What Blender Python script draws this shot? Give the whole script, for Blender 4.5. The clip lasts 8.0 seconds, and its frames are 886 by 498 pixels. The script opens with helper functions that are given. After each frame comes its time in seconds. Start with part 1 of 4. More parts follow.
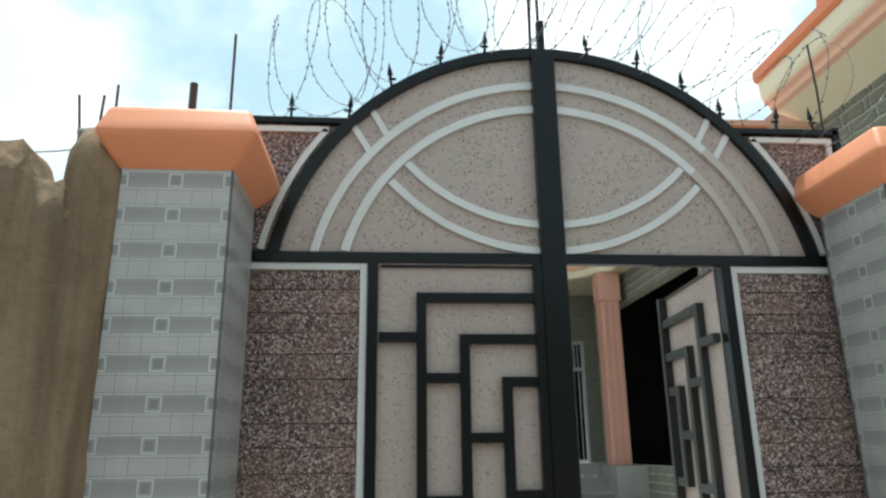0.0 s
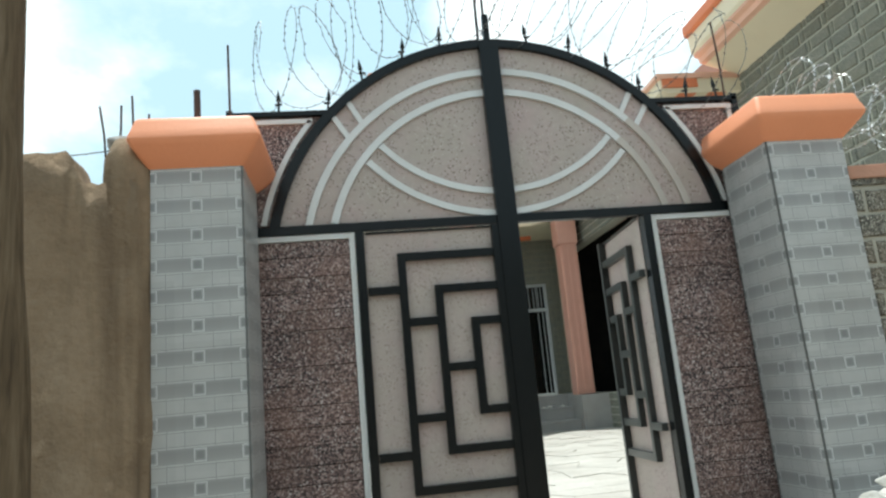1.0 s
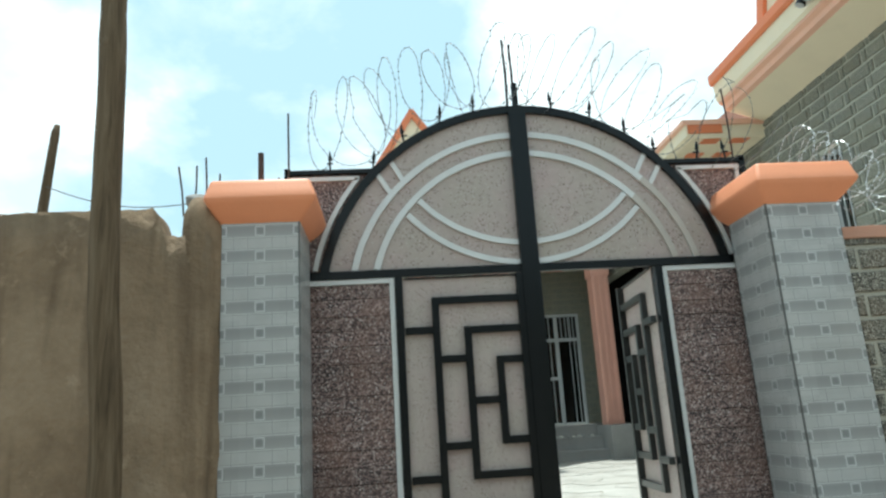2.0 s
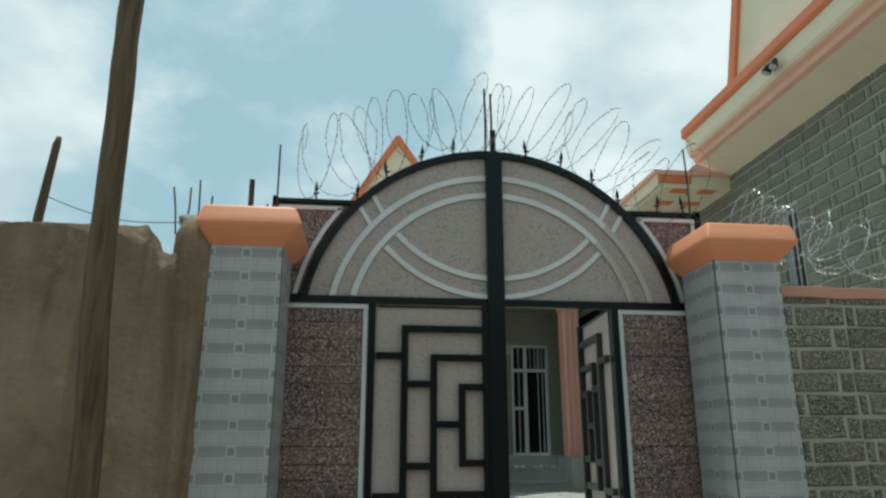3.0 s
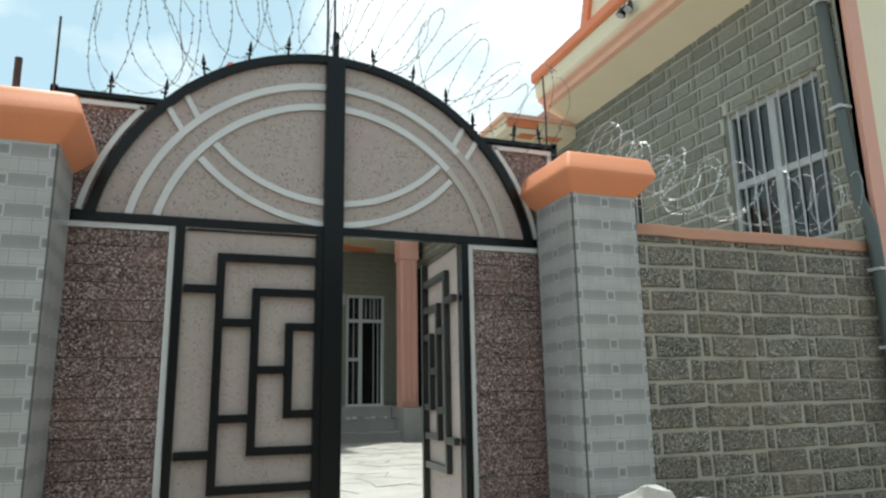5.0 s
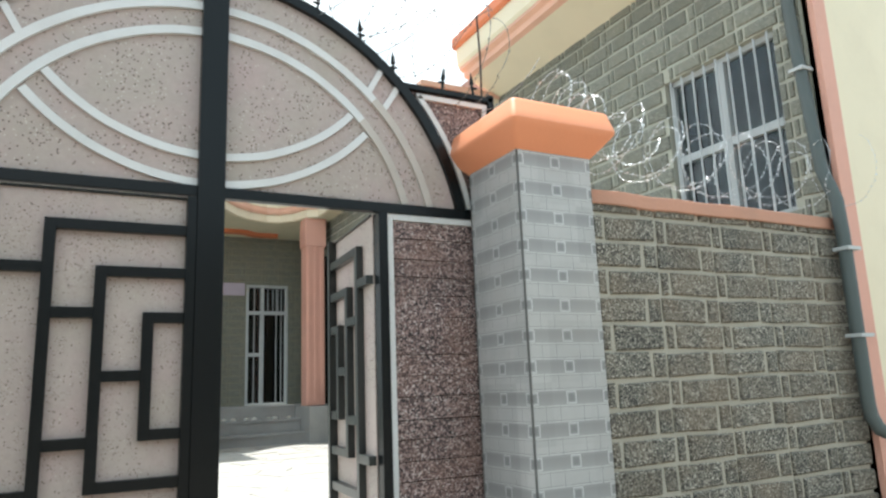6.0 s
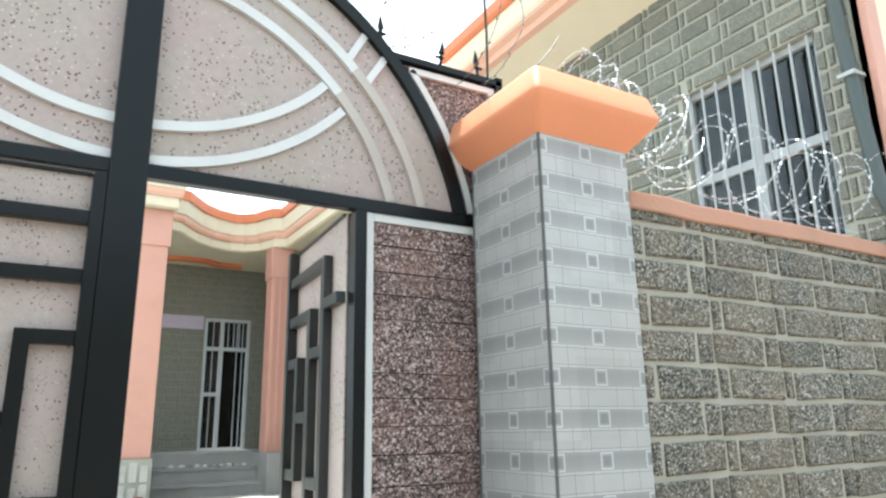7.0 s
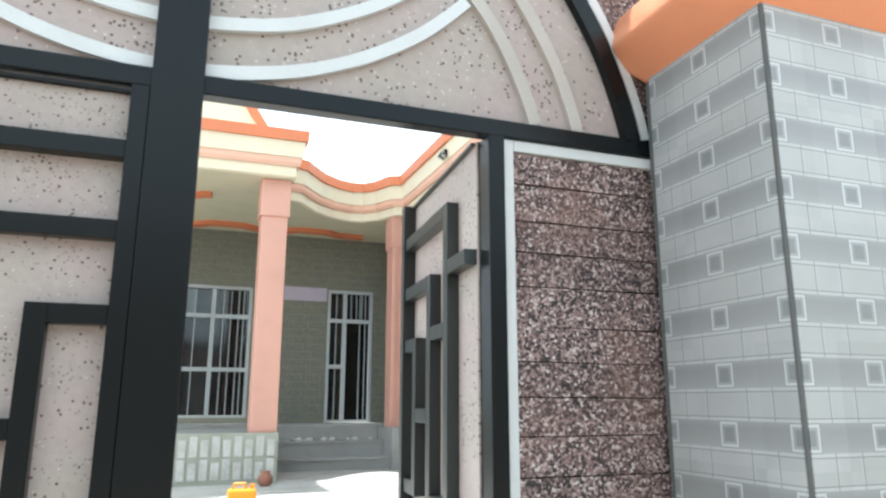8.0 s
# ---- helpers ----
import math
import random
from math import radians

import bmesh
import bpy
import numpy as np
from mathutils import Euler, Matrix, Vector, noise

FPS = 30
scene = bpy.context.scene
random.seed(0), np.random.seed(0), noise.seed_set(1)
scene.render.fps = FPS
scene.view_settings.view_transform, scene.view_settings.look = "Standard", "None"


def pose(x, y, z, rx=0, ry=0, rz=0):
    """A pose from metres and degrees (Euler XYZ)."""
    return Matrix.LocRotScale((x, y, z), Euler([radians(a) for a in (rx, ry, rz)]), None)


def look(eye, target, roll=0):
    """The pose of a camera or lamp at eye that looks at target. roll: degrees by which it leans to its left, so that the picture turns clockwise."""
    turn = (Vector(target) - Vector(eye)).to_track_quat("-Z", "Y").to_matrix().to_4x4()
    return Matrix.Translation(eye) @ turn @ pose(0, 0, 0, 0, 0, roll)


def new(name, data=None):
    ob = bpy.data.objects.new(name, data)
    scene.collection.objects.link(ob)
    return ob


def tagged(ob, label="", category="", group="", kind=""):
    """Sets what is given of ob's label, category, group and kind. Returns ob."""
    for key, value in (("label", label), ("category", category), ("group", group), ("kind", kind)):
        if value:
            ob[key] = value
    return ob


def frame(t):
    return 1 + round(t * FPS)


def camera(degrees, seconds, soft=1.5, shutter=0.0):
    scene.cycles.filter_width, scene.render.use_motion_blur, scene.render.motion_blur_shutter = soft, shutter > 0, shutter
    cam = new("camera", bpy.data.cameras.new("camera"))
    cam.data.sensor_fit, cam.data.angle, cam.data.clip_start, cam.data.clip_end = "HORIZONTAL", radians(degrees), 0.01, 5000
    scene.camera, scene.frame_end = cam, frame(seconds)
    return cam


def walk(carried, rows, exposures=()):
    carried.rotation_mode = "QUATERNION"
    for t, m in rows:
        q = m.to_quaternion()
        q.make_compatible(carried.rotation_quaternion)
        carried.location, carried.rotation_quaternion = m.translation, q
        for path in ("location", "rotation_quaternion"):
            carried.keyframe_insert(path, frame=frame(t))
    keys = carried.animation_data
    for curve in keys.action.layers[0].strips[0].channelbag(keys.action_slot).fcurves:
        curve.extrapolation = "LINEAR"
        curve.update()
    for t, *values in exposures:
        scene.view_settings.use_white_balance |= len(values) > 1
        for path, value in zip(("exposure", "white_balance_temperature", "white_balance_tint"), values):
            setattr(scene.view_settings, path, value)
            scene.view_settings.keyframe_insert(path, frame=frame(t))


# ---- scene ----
cam = camera(65.0, 8.0, soft=2.4)
PATH = [
    (0, (-0.866, -3.519, 1.72), (-0.707, -1.604, 2.273), -0.7),
    (0.2, (-0.858, -3.683, 1.695), (-0.701, -1.766, 2.244), -2.5),
    (0.3, (-0.865, -3.769, 1.675), (-0.713, -1.835, 2.164), -3.3),
    (0.5, (-0.884, -3.945, 1.621), (-0.819, -1.985, 2.017), -4.3),
    (0.8, (-0.889, -4.111, 1.603), (-0.7, -2.159, 1.993), -3.8),
    (1, (-0.992, -4.272, 1.603), (-0.732, -2.333, 2.015), -5.2),
    (1.2, (-1.022, -4.383, 1.573), (-0.737, -2.43, 1.895), -5.8),
    (1.5, (-1.064, -4.554, 1.617), (-0.811, -2.615, 2.033), -3.6),
    (1.7, (-1.042, -4.671, 1.645), (-0.855, -2.729, 2.089), -4.3),
    (2.8, (-0.986, -5.159, 1.626), (-0.863, -3.248, 2.203), -1.1),
    (3, (-0.997, -5.203, 1.626), (-0.778, -3.291, 2.169), -0.0),
    (3.2, (-1.001, -5.243, 1.601), (-0.709, -3.326, 2.094), 1.1),
    (3.5, (-0.981, -5.298, 1.608), (-0.623, -3.387, 2.074), 1.1),
    (4, (-0.962, -5.25, 1.613), (-0.513, -3.34, 1.999), -1.5),
    (4.2, (-0.953, -5.129, 1.601), (-0.478, -3.235, 2.03), -1.8),
    (4.5, (-0.889, -4.923, 1.623), (-0.384, -3.035, 2.048), -2.8),
    (4.8, (-0.868, -4.685, 1.619), (-0.278, -2.814, 2.01), -2.2),
    (5, (-0.858, -4.499, 1.592), (-0.184, -2.662, 2.007), -1.0),
    (5.2, (-0.798, -4.307, 1.62), (0.014, -2.524, 2.024), -0.9),
    (6.3, (-0.478, -3.321, 1.672), (0.462, -1.602, 2.073), -1.6),
    (6.5, (-0.431, -3.149, 1.681), (0.55, -1.466, 2.133), 1.6),
    (6.8, (-0.305, -2.877, 1.739), (0.695, -1.186, 2.112), -1.8),
    (7, (-0.212, -2.715, 1.712), (0.764, -1.044, 2.217), -1.0),
    (7.2, (-0.134, -2.547, 1.762), (0.799, -0.849, 2.261), -1.0),
    (7.5, (-0.03, -2.32, 1.749), (0.826, -0.582, 2.245), -1.2),
    (7.8, (0.021, -2.051, 1.796), (0.81, -0.289, 2.319), 2.5),
    (8, (0.076, -1.917, 1.835), (0.749, -0.083, 2.262), 0.1),
]
EXPOSURES = [(0.0, 0.26, 6150, 3), (1.0, 0.34, 6150, 3), (1.7, 0.45, 5980, 0), (2.8, -0.42, 5970, -3), (3.5, -0.40, 5930, -4), (4.0, -0.28, 6050, -1),
             (5.0, 0.14, 6200, 4), (6.5, 1.10, 6130, 8), (8.0, 1.33, 5980, 8)]
walk(cam, [(t, look(eye, target, roll)) for t, eye, target, roll in PATH], EXPOSURES)

# ---- world and sun ----
SUN_DIR = Vector((-0.06, 0.20, 0.98)).normalized()
world = bpy.data.worlds.new("sky")
scene.world = world
world.use_nodes = True
wn = world.node_tree
wn.nodes.clear()


def nd(nt, kind, **ins):
    n = nt.nodes.new(kind)
    for k, v in ins.items():
        if k == "p_operation":
            n.operation = v
        elif k == "p_data_type":
            n.data_type = v
        elif k == "p_blend_type":
            n.blend_type = v
        elif k == "p_sky_type":
            n.sky_type = v
        else:
            key = int(k[1:]) if k[0] == "i" and k[1:].isdigit() else k.replace("_", " ")
            if isinstance(v, bpy.types.NodeSocket):
                nt.links.new(v, n.inputs[key])
            else:
                n.inputs[key].default_value = v
    return n


def mth(nt, op, a, b=0.0, c=0.0):
    return nd(nt, "ShaderNodeMath", p_operation=op, i0=a, i1=b, i2=c).outputs[0]


def ramp(nt, fac, stops, interp="LINEAR"):
    n = nd(nt, "ShaderNodeValToRGB", Fac=fac)
    n.color_ramp.interpolation = interp
    els = n.color_ramp.elements
    while len(els) < len(stops):
        els.new(0.5)
    for e, (p, c) in zip(els, stops):
        e.position, e.color = p, (*c, 1.0)
    return n.outputs["Color"]


def mix(nt, fac, a, b, mode="MIX"):
    n = nd(nt, "ShaderNodeMix", p_data_type="RGBA", p_blend_type=mode)
    for i, v in ((0, fac), (6, a), (7, b)):
        if isinstance(v, bpy.types.NodeSocket):
            nt.links.new(v, n.inputs[i])
        else:
            n.inputs[i].default_value = v if i == 0 else (*v, 1.0)
    return n.outputs[2]


sky = nd(wn, "ShaderNodeTexSky", p_sky_type="NISHITA")
sky.sun_disc = False
sky.sun_elevation = math.asin(SUN_DIR.z)
sky.sun_rotation = math.atan2(SUN_DIR.x, SUN_DIR.y)
sky.dust_density = 1.5
geo = nd(wn, "ShaderNodeTexCoord")
mp = nd(wn, "ShaderNodeMapping", Vector=geo.outputs["Generated"], Scale=(1.0, 1.0, 1.5), Location=(1.35, 2.1, 0.2))
cl = nd(wn, "ShaderNodeTexNoise", Vector=mp.outputs[0], Scale=3.1, Detail=10.0, Roughness=0.56, Distortion=0.12)


def cloud_bank(d, spread, amount):
    """Swell (or gap, if below nought) of the cloud cover round one direction of the sky."""
    dot = nd(wn, "ShaderNodeVectorMath", p_operation="DOT_PRODUCT", i0=geo.outputs["Generated"], i1=Vector(d).normalized()).outputs["Value"]
    edge = math.cos(radians(spread))
    f = mth(wn, "MAXIMUM", mth(wn, "DIVIDE", mth(wn, "SUBTRACT", dot, edge), 1 - edge), 0.0)
    f = mth(wn, "MULTIPLY", mth(wn, "MULTIPLY", f, f), mth(wn, "SUBTRACT", 3.0, mth(wn, "MULTIPLY", f, 2.0)))
    return mth(wn, "MULTIPLY", f, amount)


cover = cl.outputs[0]
for d, spread, amount in (((-0.43, 0.77, 0.47), 15, 0.09), ((-0.20, 0.88, 0.43), 12, -0.10), ((0.31, 0.80, 0.52), 19, 0.14), ((0.31, 0.87, 0.39), 12, 0.10), ((-0.10, 0.83, 0.545), 19, -0.075), ((-0.07, 0.91, 0.42), 10, 0.04)):
    cover = mth(wn, "ADD", cover, cloud_bank(d, spread, amount))
mask = ramp(wn, cover, [(0.40, (0, 0, 0)), (0.50, (0.45, 0.45, 0.45)), (0.58, (1, 1, 1))])
cl2 = nd(wn, "ShaderNodeTexNoise", Vector=mp.outputs[0], Scale=5.5, Detail=7.0, Roughness=0.5)
cloud = ramp(wn, cl2.outputs[0], [(0.36, (9.6, 10.8, 11.4)), (0.50, (12.0, 12.7, 12.9)), (0.64, (14.6, 14.7, 14.6))])
skyc = mix(wn, 0.68, sky.outputs[0], (8.6, 11.5, 12.6))
skyc = mix(wn, mask, skyc, cloud)
bg = nd(wn, "ShaderNodeBackground", Color=skyc, Strength=0.082)
nd(wn, "ShaderNodeOutputWorld", Surface=bg.outputs[0])

sun = new("sun", bpy.data.lights.new("sun", "SUN"))
sun.data.energy, sun.data.angle, sun.data.color = 3.6, radians(1.0), (1.0, 0.96, 0.9)
sun.rotation_mode = "QUATERNION"
sun.rotation_quaternion = SUN_DIR.to_track_quat("Z", "Y")


# ---- materials ----
def material(name, rough=0.7, metal=0.0, spec=0.5):
    m = bpy.data.materials.new(name)
    m.use_nodes = True
    nt = m.node_tree
    b = nt.nodes["Principled BSDF"]
    b.inputs["Roughness"].default_value = rough
    b.inputs["Metallic"].default_value = metal
    b.inputs["Specular IOR Level"].default_value = spec
    pos = nd(nt, "ShaderNodeNewGeometry").outputs["Position"]
    return m, nt, b, pos


def bump(nt, b, height, dist=0.003, strength=0.6):
    n = nd(nt, "ShaderNodeBump", Height=height, Distance=dist, Strength=strength)
    nt.links.new(n.outputs[0], b.inputs["Normal"])


def paint(name, col, rough=0.55, dirt=0.25, grain=0.15, stain=(0.25, 0.2, 0.15), rel=0.002, spec=0.4, metal=0.0):
    """Painted or plastered surface: blotches at one scale, grain at another."""
    m, nt, b, pos = material(name, rough, metal, spec)
    n1 = nd(nt, "ShaderNodeTexNoise", Vector=pos, Scale=2.3, Detail=6.0, Roughness=0.6)
    n2 = nd(nt, "ShaderNodeTexNoise", Vector=pos, Scale=60.0, Detail=4.0)
    f1 = mth(nt, "MULTIPLY", nd(nt, "ShaderNodeMapRange", Value=n1.outputs[0], From_Min=0.45, From_Max=0.75).outputs[0], dirt)
    c = mix(nt, f1, col, tuple(x * 0.55 + s * 0.25 for x, s in zip(col, stain)))
    f2 = mth(nt, "MULTIPLY", n2.outputs[0], grain)
    c = mix(nt, f2, c, tuple(x * 0.6 for x in col))
    nt.links.new(c, b.inputs["Base Color"])
    bump(nt, b, n2.outputs[0], rel)
    return m


def pebble(name, stops, scale, rough=0.75, blotch=(0.5, 0.5, 0.5), rel=0.004, tint=0.3):
    """Pebble-dash or terrazzo: cells of several colours."""
    m, nt, b, pos = material(name, rough)
    v = nd(nt, "ShaderNodeTexVoronoi", Vector=pos, Scale=scale, Randomness=1.0)
    sep = nd(nt, "ShaderNodeSeparateColor", Color=v.outputs["Color"])
    c = ramp(nt, sep.outputs[0], stops, "CONSTANT")
    n1 = nd(nt, "ShaderNodeTexNoise", Vector=pos, Scale=3.0, Detail=5.0)
    f = mth(nt, "MULTIPLY", nd(nt, "ShaderNodeMapRange", Value=n1.outputs[0], From_Min=0.4, From_Max=0.7).outputs[0], tint)
    c = mix(nt, f, c, blotch)
    info = nd(nt, "ShaderNodeObjectInfo")
    k = nd(nt, "ShaderNodeMapRange", Value=info.outputs["Random"], To_Min=0.85, To_Max=1.12).outputs[0]
    hs = nd(nt, "ShaderNodeHueSaturation", Color=c, Value=k)
    nt.links.new(hs.outputs[0], b.inputs["Base Color"])
    bump(nt, b, v.outputs["Distance"], rel, 0.8)
    return m


def cream_terrazzo():
    """Ground terrazzo: cloudy cream-pink cement with small dark and pale chips that gather in drifts."""
    m, nt, b, pos = material("cream_terrazzo", 0.6)
    n1 = nd(nt, "ShaderNodeTexNoise", Vector=pos, Scale=2.6, Detail=6.0, Roughness=0.6)
    n2 = nd(nt, "ShaderNodeTexNoise", Vector=pos, Scale=38.0, Detail=5.0, Roughness=0.7)
    c = ramp(nt, n1.outputs[0], [(0.32, (0.395, 0.345, 0.295)), (0.5, (0.425, 0.355, 0.320)), (0.68, (0.435, 0.335, 0.315))])
    c = mix(nt, nd(nt, "ShaderNodeMapRange", Value=n2.outputs[0], From_Min=0.35, From_Max=0.65, To_Max=0.45).outputs[0], c, (0.33, 0.275, 0.245))
    drift = nd(nt, "ShaderNodeTexNoise", Vector=pos, Scale=6.0, Detail=4.0, Roughness=0.6).outputs[0]
    for scale, share, col in ((95.0, 0.11, (0.52, 0.465, 0.415)), (120.0, 0.30, (0.27, 0.215, 0.185)), (88.0, 0.26, (0.135, 0.098, 0.083))):
        v = nd(nt, "ShaderNodeTexVoronoi", Vector=pos, Scale=scale, Randomness=1.0)
        pick = nd(nt, "ShaderNodeSeparateColor", Color=v.outputs["Color"]).outputs[1]
        few = mth(nt, "MULTIPLY", mth(nt, "SUBTRACT", drift, 0.38), share * 2.6)
        chip = mth(nt, "MULTIPLY", mth(nt, "LESS_THAN", pick, few), mth(nt, "LESS_THAN", v.outputs["Distance"], 0.42))
        c = mix(nt, chip, c, col)
    nt.links.new(c, b.inputs["Base Color"])
    bump(nt, b, n2.outputs[0], 0.002, 0.7)
    return m


M_CREAM_TERRAZZO = cream_terrazzo()
M_DARK_TERRAZZO = pebble("dark_terrazzo", [(0.0, (0.030, 0.022, 0.022)), (0.30, (0.16, 0.105, 0.10)), (0.52, (0.25, 0.17, 0.155)),
    (0.72, (0.42, 0.32, 0.295)), (0.86, (0.06, 0.042, 0.042)), (0.94, (0.56, 0.49, 0.46))], 128, 0.7, (0.25, 0.14, 0.105), 0.003, 0.42)
M_BLOCK = pebble("grey_pebble_block", [(0.0, (0.035, 0.035, 0.03)), (0.26, (0.15, 0.145, 0.12)), (0.52, (0.24, 0.225, 0.185)),
    (0.76, (0.075, 0.07, 0.06)), (0.90, (0.44, 0.42, 0.36))], 128, 0.8, (0.22, 0.165, 0.11), 0.003, 0.42)
M_HOUSE_BLOCK = pebble("house_stone_block", [(0.0, (0.14, 0.145, 0.12)), (0.3, (0.20, 0.205, 0.17)), (0.6, (0.245, 0.245, 0.205)),
    (0.8, (0.17, 0.17, 0.14)), (0.93, (0.32, 0.32, 0.28))], 120, 0.8, (0.22, 0.21, 0.15), 0.004, 0.4)
M_BLACK = paint("black_gloss_paint", (0.004, 0.0055, 0.006), 0.26, 0.25, 0.2, (0.02, 0.022, 0.022), 0.0004, 0.25)
# Lighter copy of the black gloss; grazing sheen is put into its colour.
M_SHEEN_BLACK = paint("faded_black_paint", (0.024, 0.028, 0.027), 0.32, 0.5, 0.3, (0.10, 0.11, 0.10), 0.0006, 0.5)
M_WHITE = paint("white_strip_paint", (0.645, 0.65, 0.642), 0.5, 0.4, 0.15)
M_DULL_STRIP = paint("dusty_strip_paint", (0.50, 0.455, 0.41), 0.6, 0.4, 0.2)
M_ORANGE = paint("orange_cap_paint", (0.85, 0.335, 0.175), 0.5, 0.2, 0.12, (0.6, 0.3, 0.2))
M_SALMON = paint("salmon_paint", (0.68, 0.365, 0.28), 0.6, 0.35, 0.15, (0.5, 0.3, 0.2))
M_CREAM = paint("cream_wall_paint", (0.78, 0.70, 0.52), 0.65, 0.25, 0.1, (0.6, 0.5, 0.35))
M_SOFFIT = paint("pale_soffit_paint", (0.66, 0.62, 0.45), 0.65, 0.3, 0.1)
M_PINK = paint("pink_moulding_paint", (0.78, 0.47, 0.34), 0.6, 0.3, 0.1)
M_TRIM_ORANGE = paint("orange_fascia_paint", (0.68, 0.215, 0.095), 0.55, 0.3, 0.12, (0.5, 0.3, 0.2))
M_COPING = paint("faded_orange_plaster", (0.55, 0.29, 0.20), 0.8, 0.7, 0.25, (0.4, 0.35, 0.3), 0.006)
M_JOINT = paint("pale_mortar", (0.44, 0.415, 0.345), 0.85, 0.5, 0.3, (0.3, 0.28, 0.2), 0.006)
M_HOUSE_JOINT = paint("grey_green_mortar", (0.43, 0.43, 0.355), 0.85, 0.5, 0.3, (0.3, 0.28, 0.2), 0.006)
# Darker copy of the house mortar; veranda shade is mixed into its colour.
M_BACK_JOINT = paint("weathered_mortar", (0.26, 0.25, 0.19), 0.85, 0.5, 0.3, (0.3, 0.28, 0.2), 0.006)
M_CONCRETE = paint("grey_concrete", (0.36, 0.35, 0.33), 0.85, 0.6, 0.3, (0.2, 0.2, 0.2), 0.006)
M_STEP = paint("pale_cement", (0.36, 0.355, 0.34), 0.85, 0.6, 0.35, (0.2, 0.2, 0.2), 0.006)
M_STEEL = paint("grey_window_steel", (0.48, 0.505, 0.505), 0.45, 0.4, 0.15, (0.3, 0.3, 0.3), 0.0006, 0.5)
M_WIRE = paint("galvanised_wire", (0.66, 0.68, 0.69), 0.42, 0.3, 0.2, (0.4, 0.4, 0.4), 0.0003, 0.5, 0.55)
M_OLD_WIRE = paint("dull_wire", (0.13, 0.13, 0.125), 0.5, 0.4, 0.2, (0.2, 0.1, 0.05), 0.0003, 0.5, 0.6)
M_RUST = paint("rusty_rebar", (0.06, 0.045, 0.04), 0.8, 0.6, 0.3, (0.3, 0.12, 0.05), 0.001)
M_GROUT = paint("dark_grout", (0.13, 0.13, 0.125), 0.9)
M_PIPE = paint("green_grey_pipe", (0.085, 0.105, 0.102), 0.5, 0.4, 0.15)
M_LILAC = paint("lilac_plaster", (0.48, 0.42, 0.50), 0.7, 0.3, 0.1)
M_YELLOW = paint("yellow_plastic", (0.80, 0.32, 0.02), 0.4, 0.2, 0.05)
M_BROWN = paint("brown_band_paint", (0.34, 0.15, 0.10), 0.6, 0.3, 0.1)
M_CURTAIN = paint("pale_curtain", (0.45, 0.45, 0.44), 0.9, 0.3, 0.2)
# Near-black colour that stands in for the shade of unlit rooms.
M_ROOM_SHADE = paint("dark_interior", (0.012, 0.012, 0.011), 0.9, spec=0.1)
M_ROOF = paint("roof_sheet", (0.35, 0.2, 0.15), 0.6)


def earth(name, a, b2, c3, scale, rel, streaks=False):
    m, nt, b, pos = material(name, 0.95, 0.0, 0.2)
    n1 = nd(nt, "ShaderNodeTexNoise", Vector=pos, Scale=scale, Detail=8.0, Roughness=0.65)
    n2 = nd(nt, "ShaderNodeTexNoise", Vector=pos, Scale=scale * 14, Detail=5.0)
    c = ramp(nt, n1.outputs[0], [(0.3, a), (0.5, b2), (0.7, c3)])
    c = mix(nt, mth(nt, "MULTIPLY", n2.outputs[0], 0.35), c, tuple(x * 0.5 for x in a))
    if streaks:
        ms = nd(nt, "ShaderNodeMapping", Vector=pos, Scale=(3.2, 3.2, 0.35))
        n3 = nd(nt, "ShaderNodeTexNoise", Vector=ms.outputs[0], Scale=1.6, Detail=6.0, Distortion=0.4)
        f3 = nd(nt, "ShaderNodeMapRange", Value=n3.outputs[0], From_Min=0.46, From_Max=0.66, To_Max=0.78).outputs[0]
        c = mix(nt, f3, c, tuple(x * 0.62 for x in a))
        n4 = nd(nt, "ShaderNodeTexNoise", Vector=pos, Scale=5.5, Detail=7.0, Roughness=0.7)
        f4 = nd(nt, "ShaderNodeMapRange", Value=n4.outputs[0], From_Min=0.6, From_Max=0.72, To_Max=0.5).outputs[0]
        c = mix(nt, f4, c, tuple(x * 1.25 for x in c3))
    nt.links.new(c, b.inputs["Base Color"])
    bump(nt, b, mth(nt, "ADD", n1.outputs[0], mth(nt, "MULTIPLY", n2.outputs[0], 0.4)), rel, 0.9)
    return m


M_MUD = earth("mud_plaster", (0.200, 0.140, 0.090), (0.300, 0.218, 0.142), (0.380, 0.285, 0.195), 1.9, 0.04, True)
M_DIRT = earth("street_dirt", (0.27, 0.235, 0.185), (0.34, 0.295, 0.24), (0.40, 0.355, 0.295), 0.8, 0.03)
M_YARD = earth("pale_yard_stone", (0.43, 0.405, 0.365), (0.54, 0.515, 0.47), (0.63, 0.605, 0.56), 1.4, 0.02)
M_ROCK = earth("white_limestone", (0.50, 0.48, 0.43), (0.64, 0.62, 0.57), (0.74, 0.72, 0.68), 5.0, 0.02)


